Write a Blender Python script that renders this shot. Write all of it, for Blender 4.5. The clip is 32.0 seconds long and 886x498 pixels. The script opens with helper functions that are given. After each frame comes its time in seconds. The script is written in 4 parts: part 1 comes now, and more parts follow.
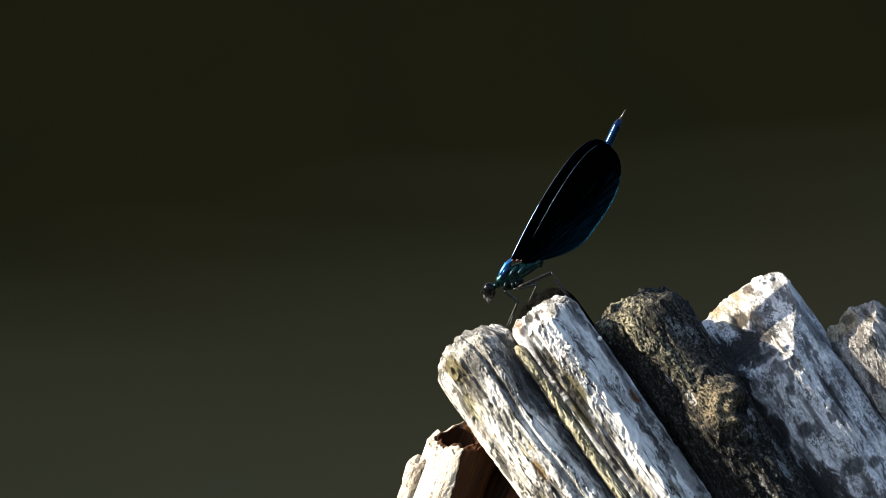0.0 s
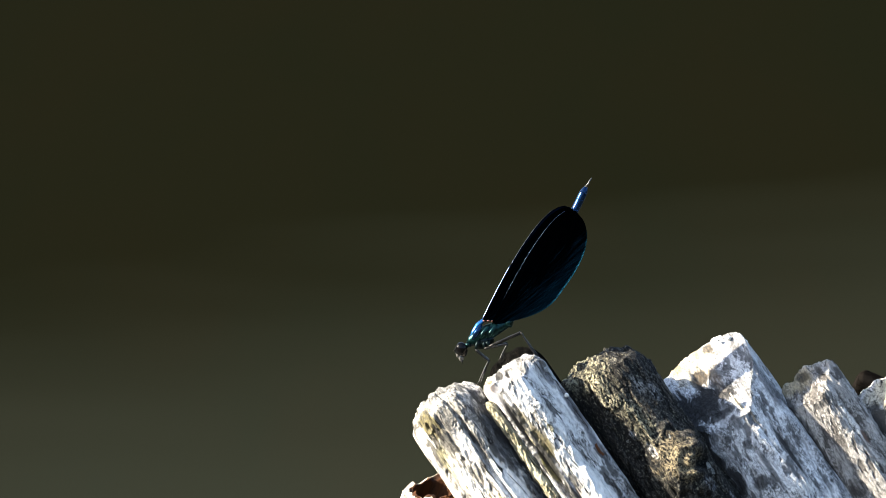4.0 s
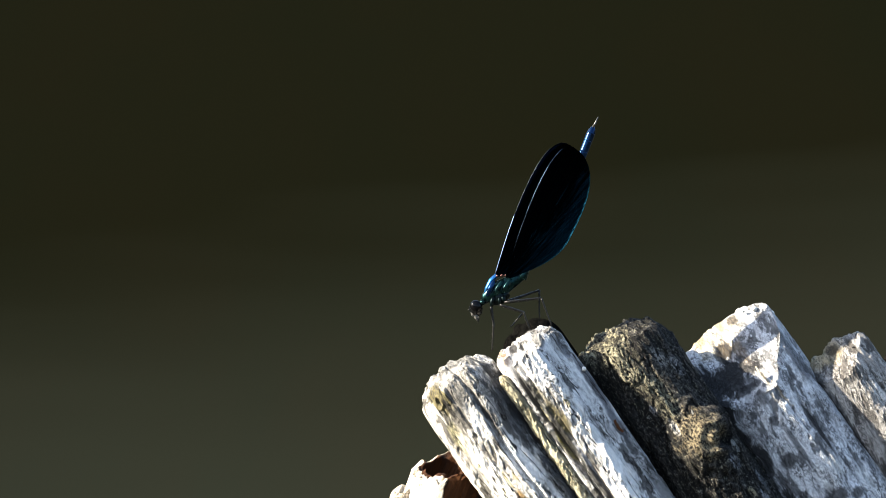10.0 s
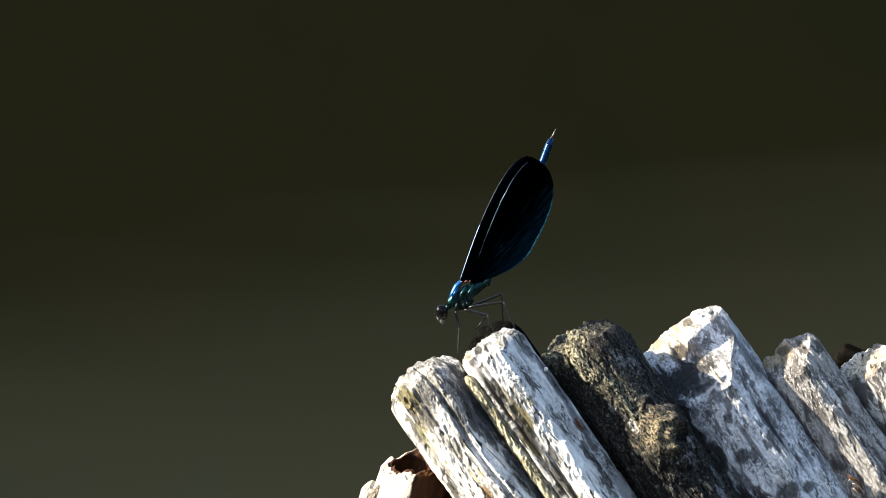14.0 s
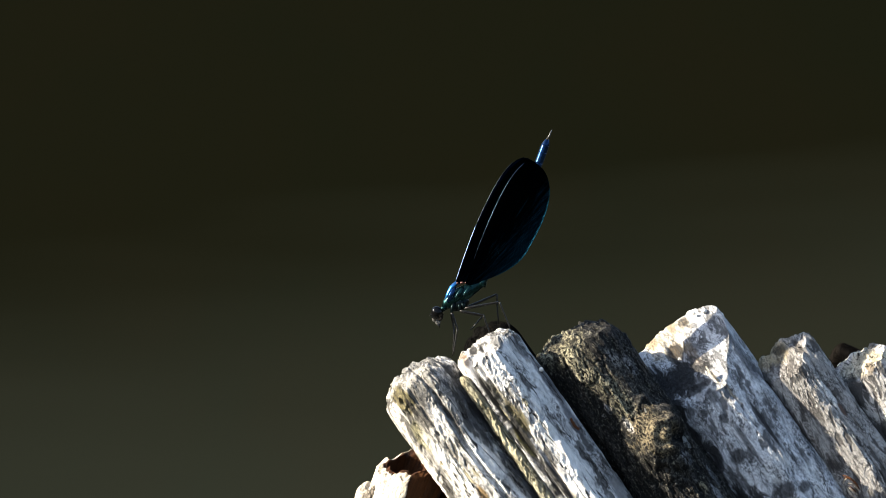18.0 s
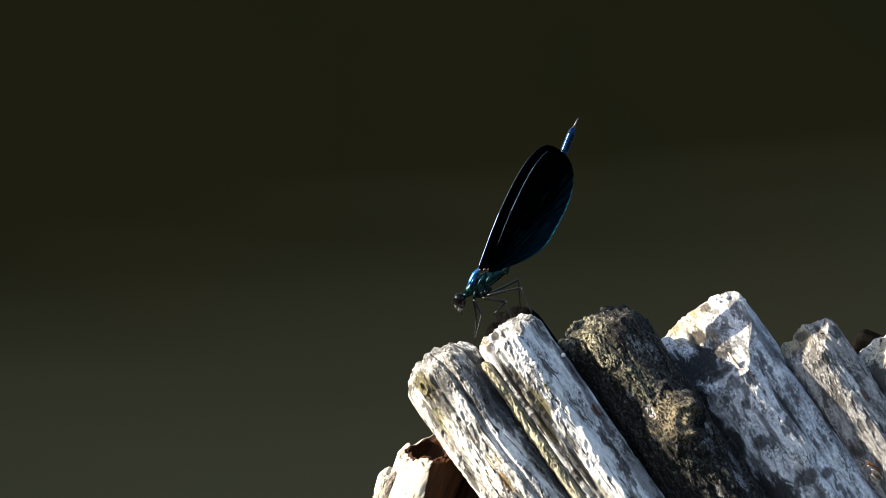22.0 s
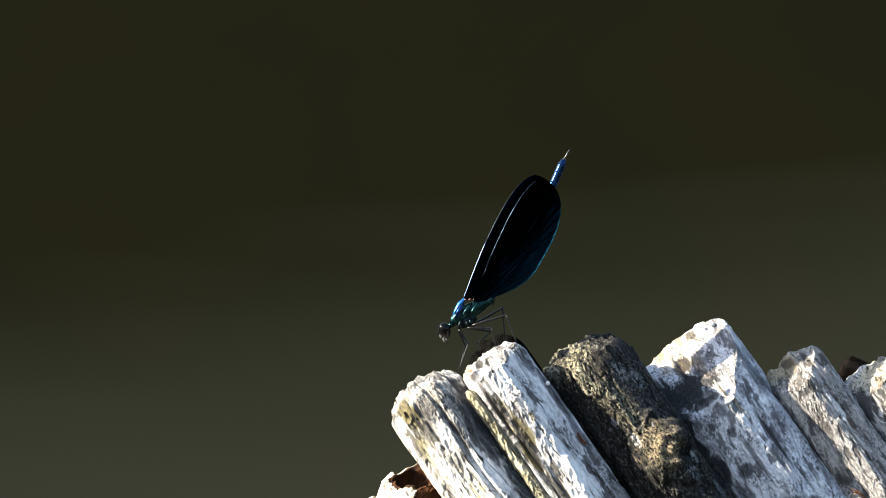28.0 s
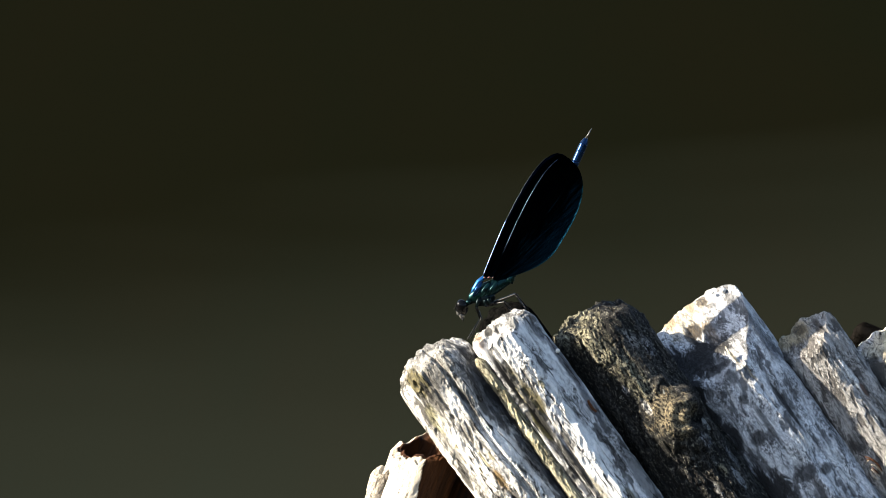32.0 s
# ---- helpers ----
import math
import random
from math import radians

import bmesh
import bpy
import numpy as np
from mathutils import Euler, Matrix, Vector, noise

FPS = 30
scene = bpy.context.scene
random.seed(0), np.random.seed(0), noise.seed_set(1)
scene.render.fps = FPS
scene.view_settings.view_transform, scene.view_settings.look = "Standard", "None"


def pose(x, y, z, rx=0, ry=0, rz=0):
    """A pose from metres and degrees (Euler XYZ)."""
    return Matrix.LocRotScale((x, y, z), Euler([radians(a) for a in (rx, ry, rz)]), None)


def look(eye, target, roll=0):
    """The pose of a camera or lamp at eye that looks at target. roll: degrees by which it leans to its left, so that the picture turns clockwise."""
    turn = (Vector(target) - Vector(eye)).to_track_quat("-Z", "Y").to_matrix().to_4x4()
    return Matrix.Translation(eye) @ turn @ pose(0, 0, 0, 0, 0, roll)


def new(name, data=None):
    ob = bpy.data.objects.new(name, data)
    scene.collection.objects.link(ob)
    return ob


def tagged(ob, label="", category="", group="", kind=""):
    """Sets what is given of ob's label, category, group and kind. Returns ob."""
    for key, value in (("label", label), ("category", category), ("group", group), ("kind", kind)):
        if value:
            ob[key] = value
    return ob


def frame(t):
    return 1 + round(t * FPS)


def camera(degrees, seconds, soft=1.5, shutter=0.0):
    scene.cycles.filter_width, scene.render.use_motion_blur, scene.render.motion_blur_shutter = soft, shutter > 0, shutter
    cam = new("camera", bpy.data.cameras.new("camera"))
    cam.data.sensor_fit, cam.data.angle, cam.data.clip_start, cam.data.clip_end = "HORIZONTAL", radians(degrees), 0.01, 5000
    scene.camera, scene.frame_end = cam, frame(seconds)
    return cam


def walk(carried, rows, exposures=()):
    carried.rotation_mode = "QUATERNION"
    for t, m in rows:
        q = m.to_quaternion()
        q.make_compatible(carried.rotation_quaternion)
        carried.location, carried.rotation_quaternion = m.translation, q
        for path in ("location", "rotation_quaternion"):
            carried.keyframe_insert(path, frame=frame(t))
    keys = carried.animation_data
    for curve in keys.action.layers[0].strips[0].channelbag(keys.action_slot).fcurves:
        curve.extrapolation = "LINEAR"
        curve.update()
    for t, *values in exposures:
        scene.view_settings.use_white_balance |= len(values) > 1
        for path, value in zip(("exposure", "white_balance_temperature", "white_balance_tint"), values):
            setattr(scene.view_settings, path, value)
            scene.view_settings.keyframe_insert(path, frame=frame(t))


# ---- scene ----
cam = camera(5.8, 32.0, soft=0.7)

# The row of sticks stands in an upright board across the line of sight; U is the plan's unit, 0.117 mm.
CENTRE = Vector((0, 0, 0.37))
AHEAD = (CENTRE - Vector((0, -1.8, 0.62))).normalized()
SIDE = AHEAD.cross(Vector((0, 0, 1))).normalized()
RISE = SIDE.cross(AHEAD)
U = 0.00011743
REACH = 1.81728


def aim(left, up, distance, lean):
    """The pose of the camera at that distance from the board's middle, turned left and up from it by degrees."""
    eye = CENTRE - AHEAD * distance
    way = AHEAD - SIDE * math.tan(radians(left)) + RISE * math.tan(radians(up))
    return look(eye, eye + way, lean)


def spot(u, v, depth=0.0):
    """A place in the plan: u to the right, v down, depth away, all in plan units."""
    k = 1 + depth * U / REACH
    return CENTRE + (SIDE * (u - 784) + RISE * (441 - v)) * (U * k) + AHEAD * (depth * U)


walk(cam, [
    (0, aim(0.1285, 0.3318, 1.7681, -0.22)),
    (0.5, aim(0.0962, 0.3479, 1.7886, -0.23)),
    (1, aim(0.0453, 0.4350, 1.8142, -0.21)),
    (1.5, aim(-0.0055, 0.5059, 1.8449, -0.14)),
    (2, aim(-0.0313, 0.5989, 1.8584, -0.11)),
    (2.5, aim(-0.0384, 0.6721, 1.8567, -0.20)),
    (3, aim(-0.0410, 0.7109, 1.8577, -0.11)),
    (3.5, aim(-0.0435, 0.7155, 1.8620, -0.14)),
    (5.5, aim(-0.0535, 0.6836, 1.8590, -0.08)),
    (6, aim(-0.0526, 0.5507, 1.8594, -0.06)),
    (6.5, aim(-0.0371, 0.3643, 1.8499, -0.04)),
    (7, aim(-0.0169, 0.1557, 1.8328, -0.04)),
    (7.5, aim(0.0000, 0.0000, 1.8173, 0.00)),
    (8, aim(0.0164, 0.0531, 1.7994, -0.06)),
    (8.5, aim(0.0335, 0.2787, 1.7867, -0.11)),
    (9, aim(0.0420, 0.4988, 1.7764, -0.08)),
    (9.5, aim(0.0382, 0.5702, 1.7712, -0.12)),
    (10, aim(0.0269, 0.5300, 1.7712, -0.12)),
    (10.5, aim(0.0152, 0.5285, 1.7702, -0.15)),
    (11, aim(0.0039, 0.6331, 1.7699, -0.13)),
    (11.5, aim(-0.0056, 0.6883, 1.7706, -0.13)),
    (12, aim(-0.0122, 0.6473, 1.7701, -0.10)),
    (12.5, aim(-0.0438, 0.5808, 1.7875, -0.10)),
    (13, aim(-0.1168, 0.5231, 1.8258, -0.13)),
    (13.5, aim(-0.1654, 0.5197, 1.8506, -0.16)),
    (14, aim(-0.1852, 0.5443, 1.8506, -0.22)),
    (14.5, aim(-0.1987, 0.5577, 1.8490, -0.26)),
    (16.5, aim(-0.2171, 0.5265, 1.8468, -0.33)),
    (17, aim(-0.2185, 0.5156, 1.8474, -0.36)),
    (17.5, aim(-0.2187, 0.5209, 1.8472, -0.37)),
    (18, aim(-0.2198, 0.5468, 1.8473, -0.37)),
    (18.5, aim(-0.2133, 0.5822, 1.8446, -0.34)),
    (19, aim(-0.2063, 0.6091, 1.8445, -0.37)),
    (19.5, aim(-0.1961, 0.5974, 1.8444, -0.30)),
    (20, aim(-0.1863, 0.5608, 1.8448, -0.36)),
    (20.5, aim(-0.1735, 0.5257, 1.8442, -0.31)),
    (21, aim(-0.1526, 0.4945, 1.8438, -0.33)),
    (21.5, aim(-0.1202, 0.4707, 1.8452, -0.31)),
    (22, aim(-0.0757, 0.4519, 1.8438, -0.29)),
    (22.5, aim(-0.0225, 0.4399, 1.8448, -0.28)),
    (23, aim(0.0456, 0.4351, 1.8446, -0.30)),
    (23.5, aim(0.1190, 0.4426, 1.8444, -0.33)),
    (24, aim(0.2036, 0.4834, 1.8430, -0.33)),
    (24.5, aim(0.2779, 0.5368, 1.8379, -0.31)),
    (26.5, aim(0.0262, 0.6590, 1.8333, -0.43)),
    (27, aim(-0.0718, 0.6633, 1.8274, -0.46)),
    (27.5, aim(-0.1442, 0.6544, 1.8307, -0.41)),
    (28, aim(-0.1857, 0.6365, 1.8326, -0.43)),
    (28.5, aim(-0.1899, 0.6101, 1.8286, -0.44)),
    (29, aim(-0.1790, 0.5787, 1.8288, -0.49)),
    (29.5, aim(-0.1684, 0.5504, 1.8284, -0.55)),
    (30, aim(-0.1591, 0.5193, 1.8275, -0.68)),
    (30.5, aim(-0.1489, 0.4929, 1.8224, -0.75)),
    (31, aim(-0.1388, 0.4602, 1.8222, -0.79)),
    (31.5, aim(-0.1354, 0.4333, 1.8170, -0.72)),
    (32, aim(-0.1306, 0.4249, 1.8151, -0.70)),
], exposures=[(0, 2.09, 6560, 10), (0.5, 2.19, 6560, 10), (1, 2.35, 6560, 10), (1.5, 2.26, 6560, 10), (2, 2.20, 6560, 10), (3, 2.76, 6560, 10), (3.5, 2.78, 6560, 10), (5.5, 2.86, 6560, 10), (6, 2.76, 6560, 10), (6.5, 2.42, 6560, 10), (7, 2.06, 6560, 10), (7.5, 1.89, 6560, 10), (8, 1.93, 6560, 10), (8.5, 2.19, 6560, 10), (9, 2.45, 6560, 10), (10, 2.54, 6560, 10), (11, 2.44, 6560, 10), (12, 2.63, 6560, 10), (13, 2.24, 6560, 10), (14, 2.50, 6560, 10), (16.5, 2.25, 6560, 10), (17, 2.19, 6560, 10), (18, 2.19, 6560, 10), (19, 2.65, 6560, 10), (20, 2.47, 6560, 10), (21, 2.33, 6560, 10), (22, 2.21, 6560, 10), (23, 2.17, 6560, 10), (24, 2.18, 6560, 10), (24.5, 2.28, 6560, 10), (26.5, 2.70, 6560, 10), (27, 2.79, 6560, 10), (28, 2.64, 6560, 10), (29, 2.54, 6560, 10), (30, 2.44, 6560, 10), (31, 2.34, 6560, 10), (32, 2.26, 6560, 10)])

# ---- light ----
TO_SUN = (SIDE * -0.90 + RISE * 0.47 - AHEAD * 0.22).normalized()
SUN_UP = math.asin(TO_SUN.z)
world = bpy.data.worlds.new("sky")
scene.world = world
world.use_nodes = True
sky = world.node_tree.nodes.new("ShaderNodeTexSky")
sky.sky_type, sky.sun_disc = "NISHITA", False
sky.sun_elevation, sky.sun_rotation = SUN_UP, math.atan2(TO_SUN.x, TO_SUN.y)
world.node_tree.links.new(sky.outputs[0], world.node_tree.nodes["Background"].inputs[0])
world.node_tree.nodes["Background"].inputs[1].default_value = 0.088
sun = new("sun", bpy.data.lights.new("sun", "SUN"))
sun.data.energy, sun.data.angle, sun.data.color = 5.0, radians(0.5), (1.0, 0.90, 0.75)
sun.matrix_world = look(TO_SUN * 5, (0, 0, 0))


# ---- materials ----
class Nodes:
    """A small writer of node materials."""

    def __init__(self, name):
        self.mat = bpy.data.materials.new(name)
        self.mat.use_nodes = True
        self.tree = self.mat.node_tree
        self.skin = self.tree.nodes["Principled BSDF"]
        self.coord = self.tree.nodes.new("ShaderNodeTexCoord").outputs["Object"]

    def put(self, socket, value):
        if isinstance(value, bpy.types.NodeSocket):
            self.tree.links.new(value, socket)
        elif isinstance(value, (tuple, list)) and len(value) == 3 and socket.type == "RGBA":
            socket.default_value = (*value, 1)
        else:
            socket.default_value = value

    def set(self, **values):
        for key, value in values.items():
            self.put(self.skin.inputs[key.replace("_", " ")], value)
        return self.mat

    def scaled(self, sx, sy, sz, shift=(0, 0, 0)):
        node = self.tree.nodes.new("ShaderNodeMapping")
        self.put(node.inputs["Vector"], self.coord)
        node.inputs["Scale"].default_value = (sx, sy, sz)
        node.inputs["Location"].default_value = shift
        return node.outputs[0]

    def noise(self, vector, scale, detail=4, rough=0.6, warp=0.0):
        node = self.tree.nodes.new("ShaderNodeTexNoise")
        self.put(node.inputs["Vector"], vector)
        for key, value in (("Scale", scale), ("Detail", detail), ("Roughness", rough), ("Distortion", warp)):
            node.inputs[key].default_value = value
        return node.outputs["Fac"]

    def ramp(self, fac, *stops):
        node = self.tree.nodes.new("ShaderNodeValToRGB")
        self.put(node.inputs[0], fac)
        band = node.color_ramp.elements
        while len(band) < len(stops):
            band.new(0.5)
        for e, (at, c) in zip(band, stops):
            e.position, e.color = at, (*((c, c, c) if isinstance(c, (int, float)) else c), 1)
        return node.outputs[0]

    def mix(self, fac, a, b, way="MIX"):
        node = self.tree.nodes.new("ShaderNodeMix")
        node.data_type, node.blend_type = "RGBA", way
        self.put(node.inputs[0], fac)
        self.put(node.inputs[6], a)
        self.put(node.inputs[7], b)
        return node.outputs[2]

    def math(self, way, a, b=0.0):
        node = self.tree.nodes.new("ShaderNodeMath")
        node.operation = way
        self.put(node.inputs[0], a)
        self.put(node.inputs[1], b)
        return node.outputs[0]

    def bump(self, height, strength, distance):
        node = self.tree.nodes.new("ShaderNodeBump")
        self.put(node.inputs["Height"], height)
        node.inputs["Strength"].default_value, node.inputs["Distance"].default_value = strength, distance
        self.put(self.skin.inputs["Normal"], node.outputs[0])


def weathered(name, dark, pale, shift=0.0, streak=0.3, gloss=0.2, mottle=1.0, stains_and_shade=(), lichen=None, cracks=1.0, net=0.8, floor=0.1, bare=None, over=0.35):
    """Weathered wood along the local z: blotched grey, fine grit, thin broken cracks; each spot is (y, z, half width,
    half length, colour, strength) in plan units on the side that x faces: algae, lichen, bleached wood and painted
    shade; bare: the colour where the crust has come off."""
    n = Nodes(name)
    off = (shift, shift * 0.7, shift * 0.3)
    along = n.scaled(1, 1, 0.10, off)
    plain = n.scaled(1, 1, streak, off)
    fibre = n.noise(along, 1500, 5, 0.7)
    blotch = n.noise(plain, 260, 6, 0.7, 0.5)
    tone = n.math("ADD", n.math("MULTIPLY", fibre, 0.3), n.math("MULTIPLY", blotch, 0.7))
    colour = n.ramp(tone, (0.38, dark), (0.47, tuple((p + d) / 2 for p, d in zip(pale, dark))), (0.55, pale))
    if bare:
        crust = n.tree.nodes.new("ShaderNodeAttribute")
        crust.attribute_name = "crust"
        gone = n.math("SUBTRACT", 1.0, crust.outputs["Fac"])
        colour = n.mix(n.math("MULTIPLY", gone, 0.9), colour, bare)
    cloud = n.noise(n.scaled(1, 1, 0.5, off), 420, 6, 0.75, 0.6)
    for y, z, wide, long, tint, strength in stains_and_shade:
        node = n.tree.nodes.new("ShaderNodeMapping")
        n.put(node.inputs["Vector"], n.coord)
        node.inputs["Scale"].default_value = (0, 1 / (wide * U), 1 / (long * U))
        node.inputs["Location"].default_value = (0, -y / wide, -z / long)
        size = n.tree.nodes.new("ShaderNodeVectorMath")
        size.operation = "LENGTH"
        n.put(size.inputs[0], node.outputs[0])
        far = n.math("ADD", size.outputs["Value"], n.math("MULTIPLY", n.math("SUBTRACT", cloud, 0.5), min(2.6, 0.7 + 0.05 * min(wide, long))))
        colour = n.mix(n.ramp(far, (0.62, strength), (1.0, 0.0)), colour, tint)
    if bare:
        colour = n.mix(n.math("MULTIPLY", gone, over), colour, (0.25, 0.25, 0.25), "MULTIPLY")
    grit = n.noise(n.scaled(1, 1, 0.6, off), 2100, 4, 0.7, 0.6)
    patchy = n.ramp(n.noise(plain, 330, 4, 0.6, 0.4), (0.46, floor), (0.60, 1.0))
    colour = n.mix(n.math("MULTIPLY", patchy, n.ramp(grit, (0.50, 0.0), (0.56, 0.9 * mottle))), colour, tuple(c * 0.20 for c in dark))
    weave = n.math("ABSOLUTE", n.math("SUBTRACT", n.noise(n.scaled(1, 1, 0.55, off), 1300, 3, 0.6, 0.7), 0.5))
    wrinkle = n.math("MULTIPLY", patchy, n.ramp(weave, (0.012, net), (0.04, 0.0)))
    colour = n.mix(wrinkle, colour, tuple(c * 0.15 for c in dark))
    colour = n.mix(n.ramp(grit, (0.33, 0.3 * mottle if lichen else 0.06), (0.43, 0.0)), colour, lichen or pale)
    line = n.math("ABSOLUTE", n.math("SUBTRACT", n.noise(along, 420, 3, 0.5, 0.3), 0.5))
    broken = n.math("MULTIPLY", n.ramp(n.noise(n.scaled(1, 1, 0.25, off), 260, 3), (0.47, 1.0), (0.56, 0.0)), cracks)
    slit = n.math("MULTIPLY", broken, n.ramp(line, (0.004, 1.0), (0.014, 0.0)))
    colour = n.mix(slit, colour, (0.008, 0.007, 0.006))
    fine = n.noise(n.scaled(1, 1, 0.7, off), 4200, 3, 0.7)
    height = n.math("ADD", n.math("MULTIPLY", fine, 0.5), n.math("MULTIPLY", fibre, 0.15))
    height = n.math("SUBTRACT", height, n.math("MULTIPLY", grit, 0.8))
    height = n.math("SUBTRACT", height, n.math("MULTIPLY", slit, 0.8))
    height = n.math("SUBTRACT", height, n.math("MULTIPLY", wrinkle, 0.6))
    n.bump(height, 0.8, 0.0007)
    return n.set(Base_Color=colour, Roughness=n.ramp(fibre, (0.3, 0.6), (0.7, 0.85)), Specular_IOR_Level=gloss)


def bare_wood(name, dark, pale, shift=0.0):
    """Brown inner wood with long streaks."""
    n = Nodes(name)
    along = n.scaled(1, 1, 0.05, (shift, shift, shift))
    streak = n.noise(along, 420, 5, 0.6, 0.3)
    fine = n.noise(along, 2200, 4, 0.6)
    colour = n.ramp(n.math("ADD", n.math("MULTIPLY", streak, 0.75), n.math("MULTIPLY", fine, 0.25)), (0.36, dark), (0.64, pale))
    n.bump(fine, 0.7, 0.0004)
    return n.set(Base_Color=colour, Roughness=0.75, Specular_IOR_Level=0.1)


def metal_skin(name, low, high, rough=0.3, scale=900, metallic=0.85, gloss=0.5):
    n = Nodes(name)
    grain = n.noise(n.scaled(1, 1, 1), scale, 4, 0.6)
    n.bump(n.noise(n.scaled(1, 1, 1), scale * 4, 3), 0.25, 0.0001)
    return n.set(Base_Color=n.ramp(grain, (0.35, low), (0.65, high)), Metallic=metallic, Specular_IOR_Level=gloss,
                 Roughness=n.ramp(grain, (0.3, rough - 0.06), (0.7, rough + 0.1)))


# top end (u, v) and slope of each stick of the row
ENDS = {1: (779, 509, 54.0), 2: (909, 455, 55.2), 3: (1062, 444, 55.5), 4: (1243, 440, 55.4), 5: (1445, 470, 55.6), 6: (1583, 486, 55.6)}


def across(k, u, v):
    """The place (u, v) of the plan in the space of stick k: across it (towards the lower left) and down it, in plan units."""
    u0, v0, slope = ENDS[k]
    c, s = math.cos(radians(slope)), math.sin(radians(slope))
    return (v - v0) * c - (u - u0) * s, (u - u0) * c + (v - v0) * s


def marks(k, *rows):
    """Stains and painted shade of stick k from rows of u, v, half width, half length, colour, strength."""
    return tuple((*across(k, u, v), wide, long, tint, strength) for u, v, wide, long, tint, strength in rows)


# The near-black paints shade in cracks, holes and below cut ends, and dark specks.
GREY, DIM, SHADE_AND_SPECKS, OLIVE, LICHEN, BLEACH = (0.26, 0.25, 0.225), (0.13, 0.13, 0.125), (0.013, 0.013, 0.013), (0.13, 0.11, 0.045), (0.40, 0.37, 0.20), (0.82, 0.805, 0.76)
# Two blue-grey rows paint shade on the right flank, its wood partly dark too.
M_WOOD_1 = weathered("weathered_wood_pale", (0.24, 0.225, 0.195), (0.80, 0.775, 0.715), 0.0, floor=0.25, bare=(0.11, 0.104, 0.09), stains_and_shade=marks(
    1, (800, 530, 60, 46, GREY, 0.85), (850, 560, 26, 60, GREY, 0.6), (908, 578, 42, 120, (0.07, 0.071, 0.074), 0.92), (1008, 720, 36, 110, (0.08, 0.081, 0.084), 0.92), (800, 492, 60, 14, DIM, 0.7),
    (772, 562, 20, 34, OLIVE, 0.95), (786, 575, 5, 26, SHADE_AND_SPECKS, 0.9), (808, 632, 12, 44, LICHEN, 0.7), (862, 600, 6, 60, SHADE_AND_SPECKS, 0.75), (905, 660, 5, 40, SHADE_AND_SPECKS, 0.6),
    (915, 735, 9, 30, (0.24, 0.15, 0.05), 0.95), (945, 775, 5, 24, SHADE_AND_SPECKS, 0.85), (955, 825, 8, 70, LICHEN, 0.85), (955, 752, 10, 10, DIM, 0.8), (1005, 808, 9, 24, DIM, 0.85), (1030, 842, 12, 20, DIM, 0.8),
    (920, 680, 26, 80, BLEACH, 0.95), (985, 765, 32, 70, BLEACH, 0.95), (860, 690, 20, 100, BLEACH, 0.8), (1060, 850, 30, 60, BLEACH, 0.9), (835, 600, 12, 50, BLEACH, 0.7)))
# Near-black rows paint the shade inside the long crack and the end's holes.
M_WOOD_2 = weathered("weathered_wood_split", (0.28, 0.275, 0.26), (0.82, 0.805, 0.775), 5.0, floor=0.15, over=0.25, bare=(0.13, 0.126, 0.117), stains_and_shade=((20, 10, 12, 10, SHADE_AND_SPECKS, 0.95), (0, 18, 13, 11, SHADE_AND_SPECKS, 0.95), (-22, 22, 14, 16, DIM, 0.8)) + marks(
    2, (890, 462, 10, 8, SHADE_AND_SPECKS, 0.95), (915, 467, 12, 10, SHADE_AND_SPECKS, 0.95), (940, 455, 12, 16, DIM, 0.8), (905, 450, 50, 8, DIM, 0.7), (880, 490, 10, 20, (0.22, 0.13, 0.06), 0.7),
    (945, 560, 10, 40, OLIVE, 0.7), (975, 595, 14, 42, OLIVE, 0.9), (990, 640, 9, 40, (0.20, 0.18, 0.05), 0.9), (1100, 770, 8, 60, OLIVE, 0.6),
    # The blue-grey rows darken streaks down the right side.
    (1030, 560, 10, 90, DIM, 0.55), (955, 515, 14, 80, BLEACH, 0.95), (1050, 645, 20, 140, BLEACH, 0.95), (1130, 765, 22, 120, BLEACH, 0.95), (1010, 530, 16, 110, BLEACH, 0.7), (1110, 625, 10, 50, DIM, 0.8), (1170, 740, 16, 90, DIM, 0.85), (1230, 830, 16, 50, DIM, 0.8), (1145, 765, 6, 24, OLIVE, 0.8), (1035, 535, 9, 80, (0.05, 0.054, 0.065), 0.85), (1075, 600, 8, 50, (0.07, 0.074, 0.085), 0.8), (985, 475, 8, 26, (0.09, 0.092, 0.10), 0.8), (930, 554, 8, 60, SHADE_AND_SPECKS, 0.95), (985, 624, 8, 70, SHADE_AND_SPECKS, 0.95), (1050, 712, 8, 80, SHADE_AND_SPECKS, 0.95), (1110, 800, 8, 80, SHADE_AND_SPECKS, 0.95)))
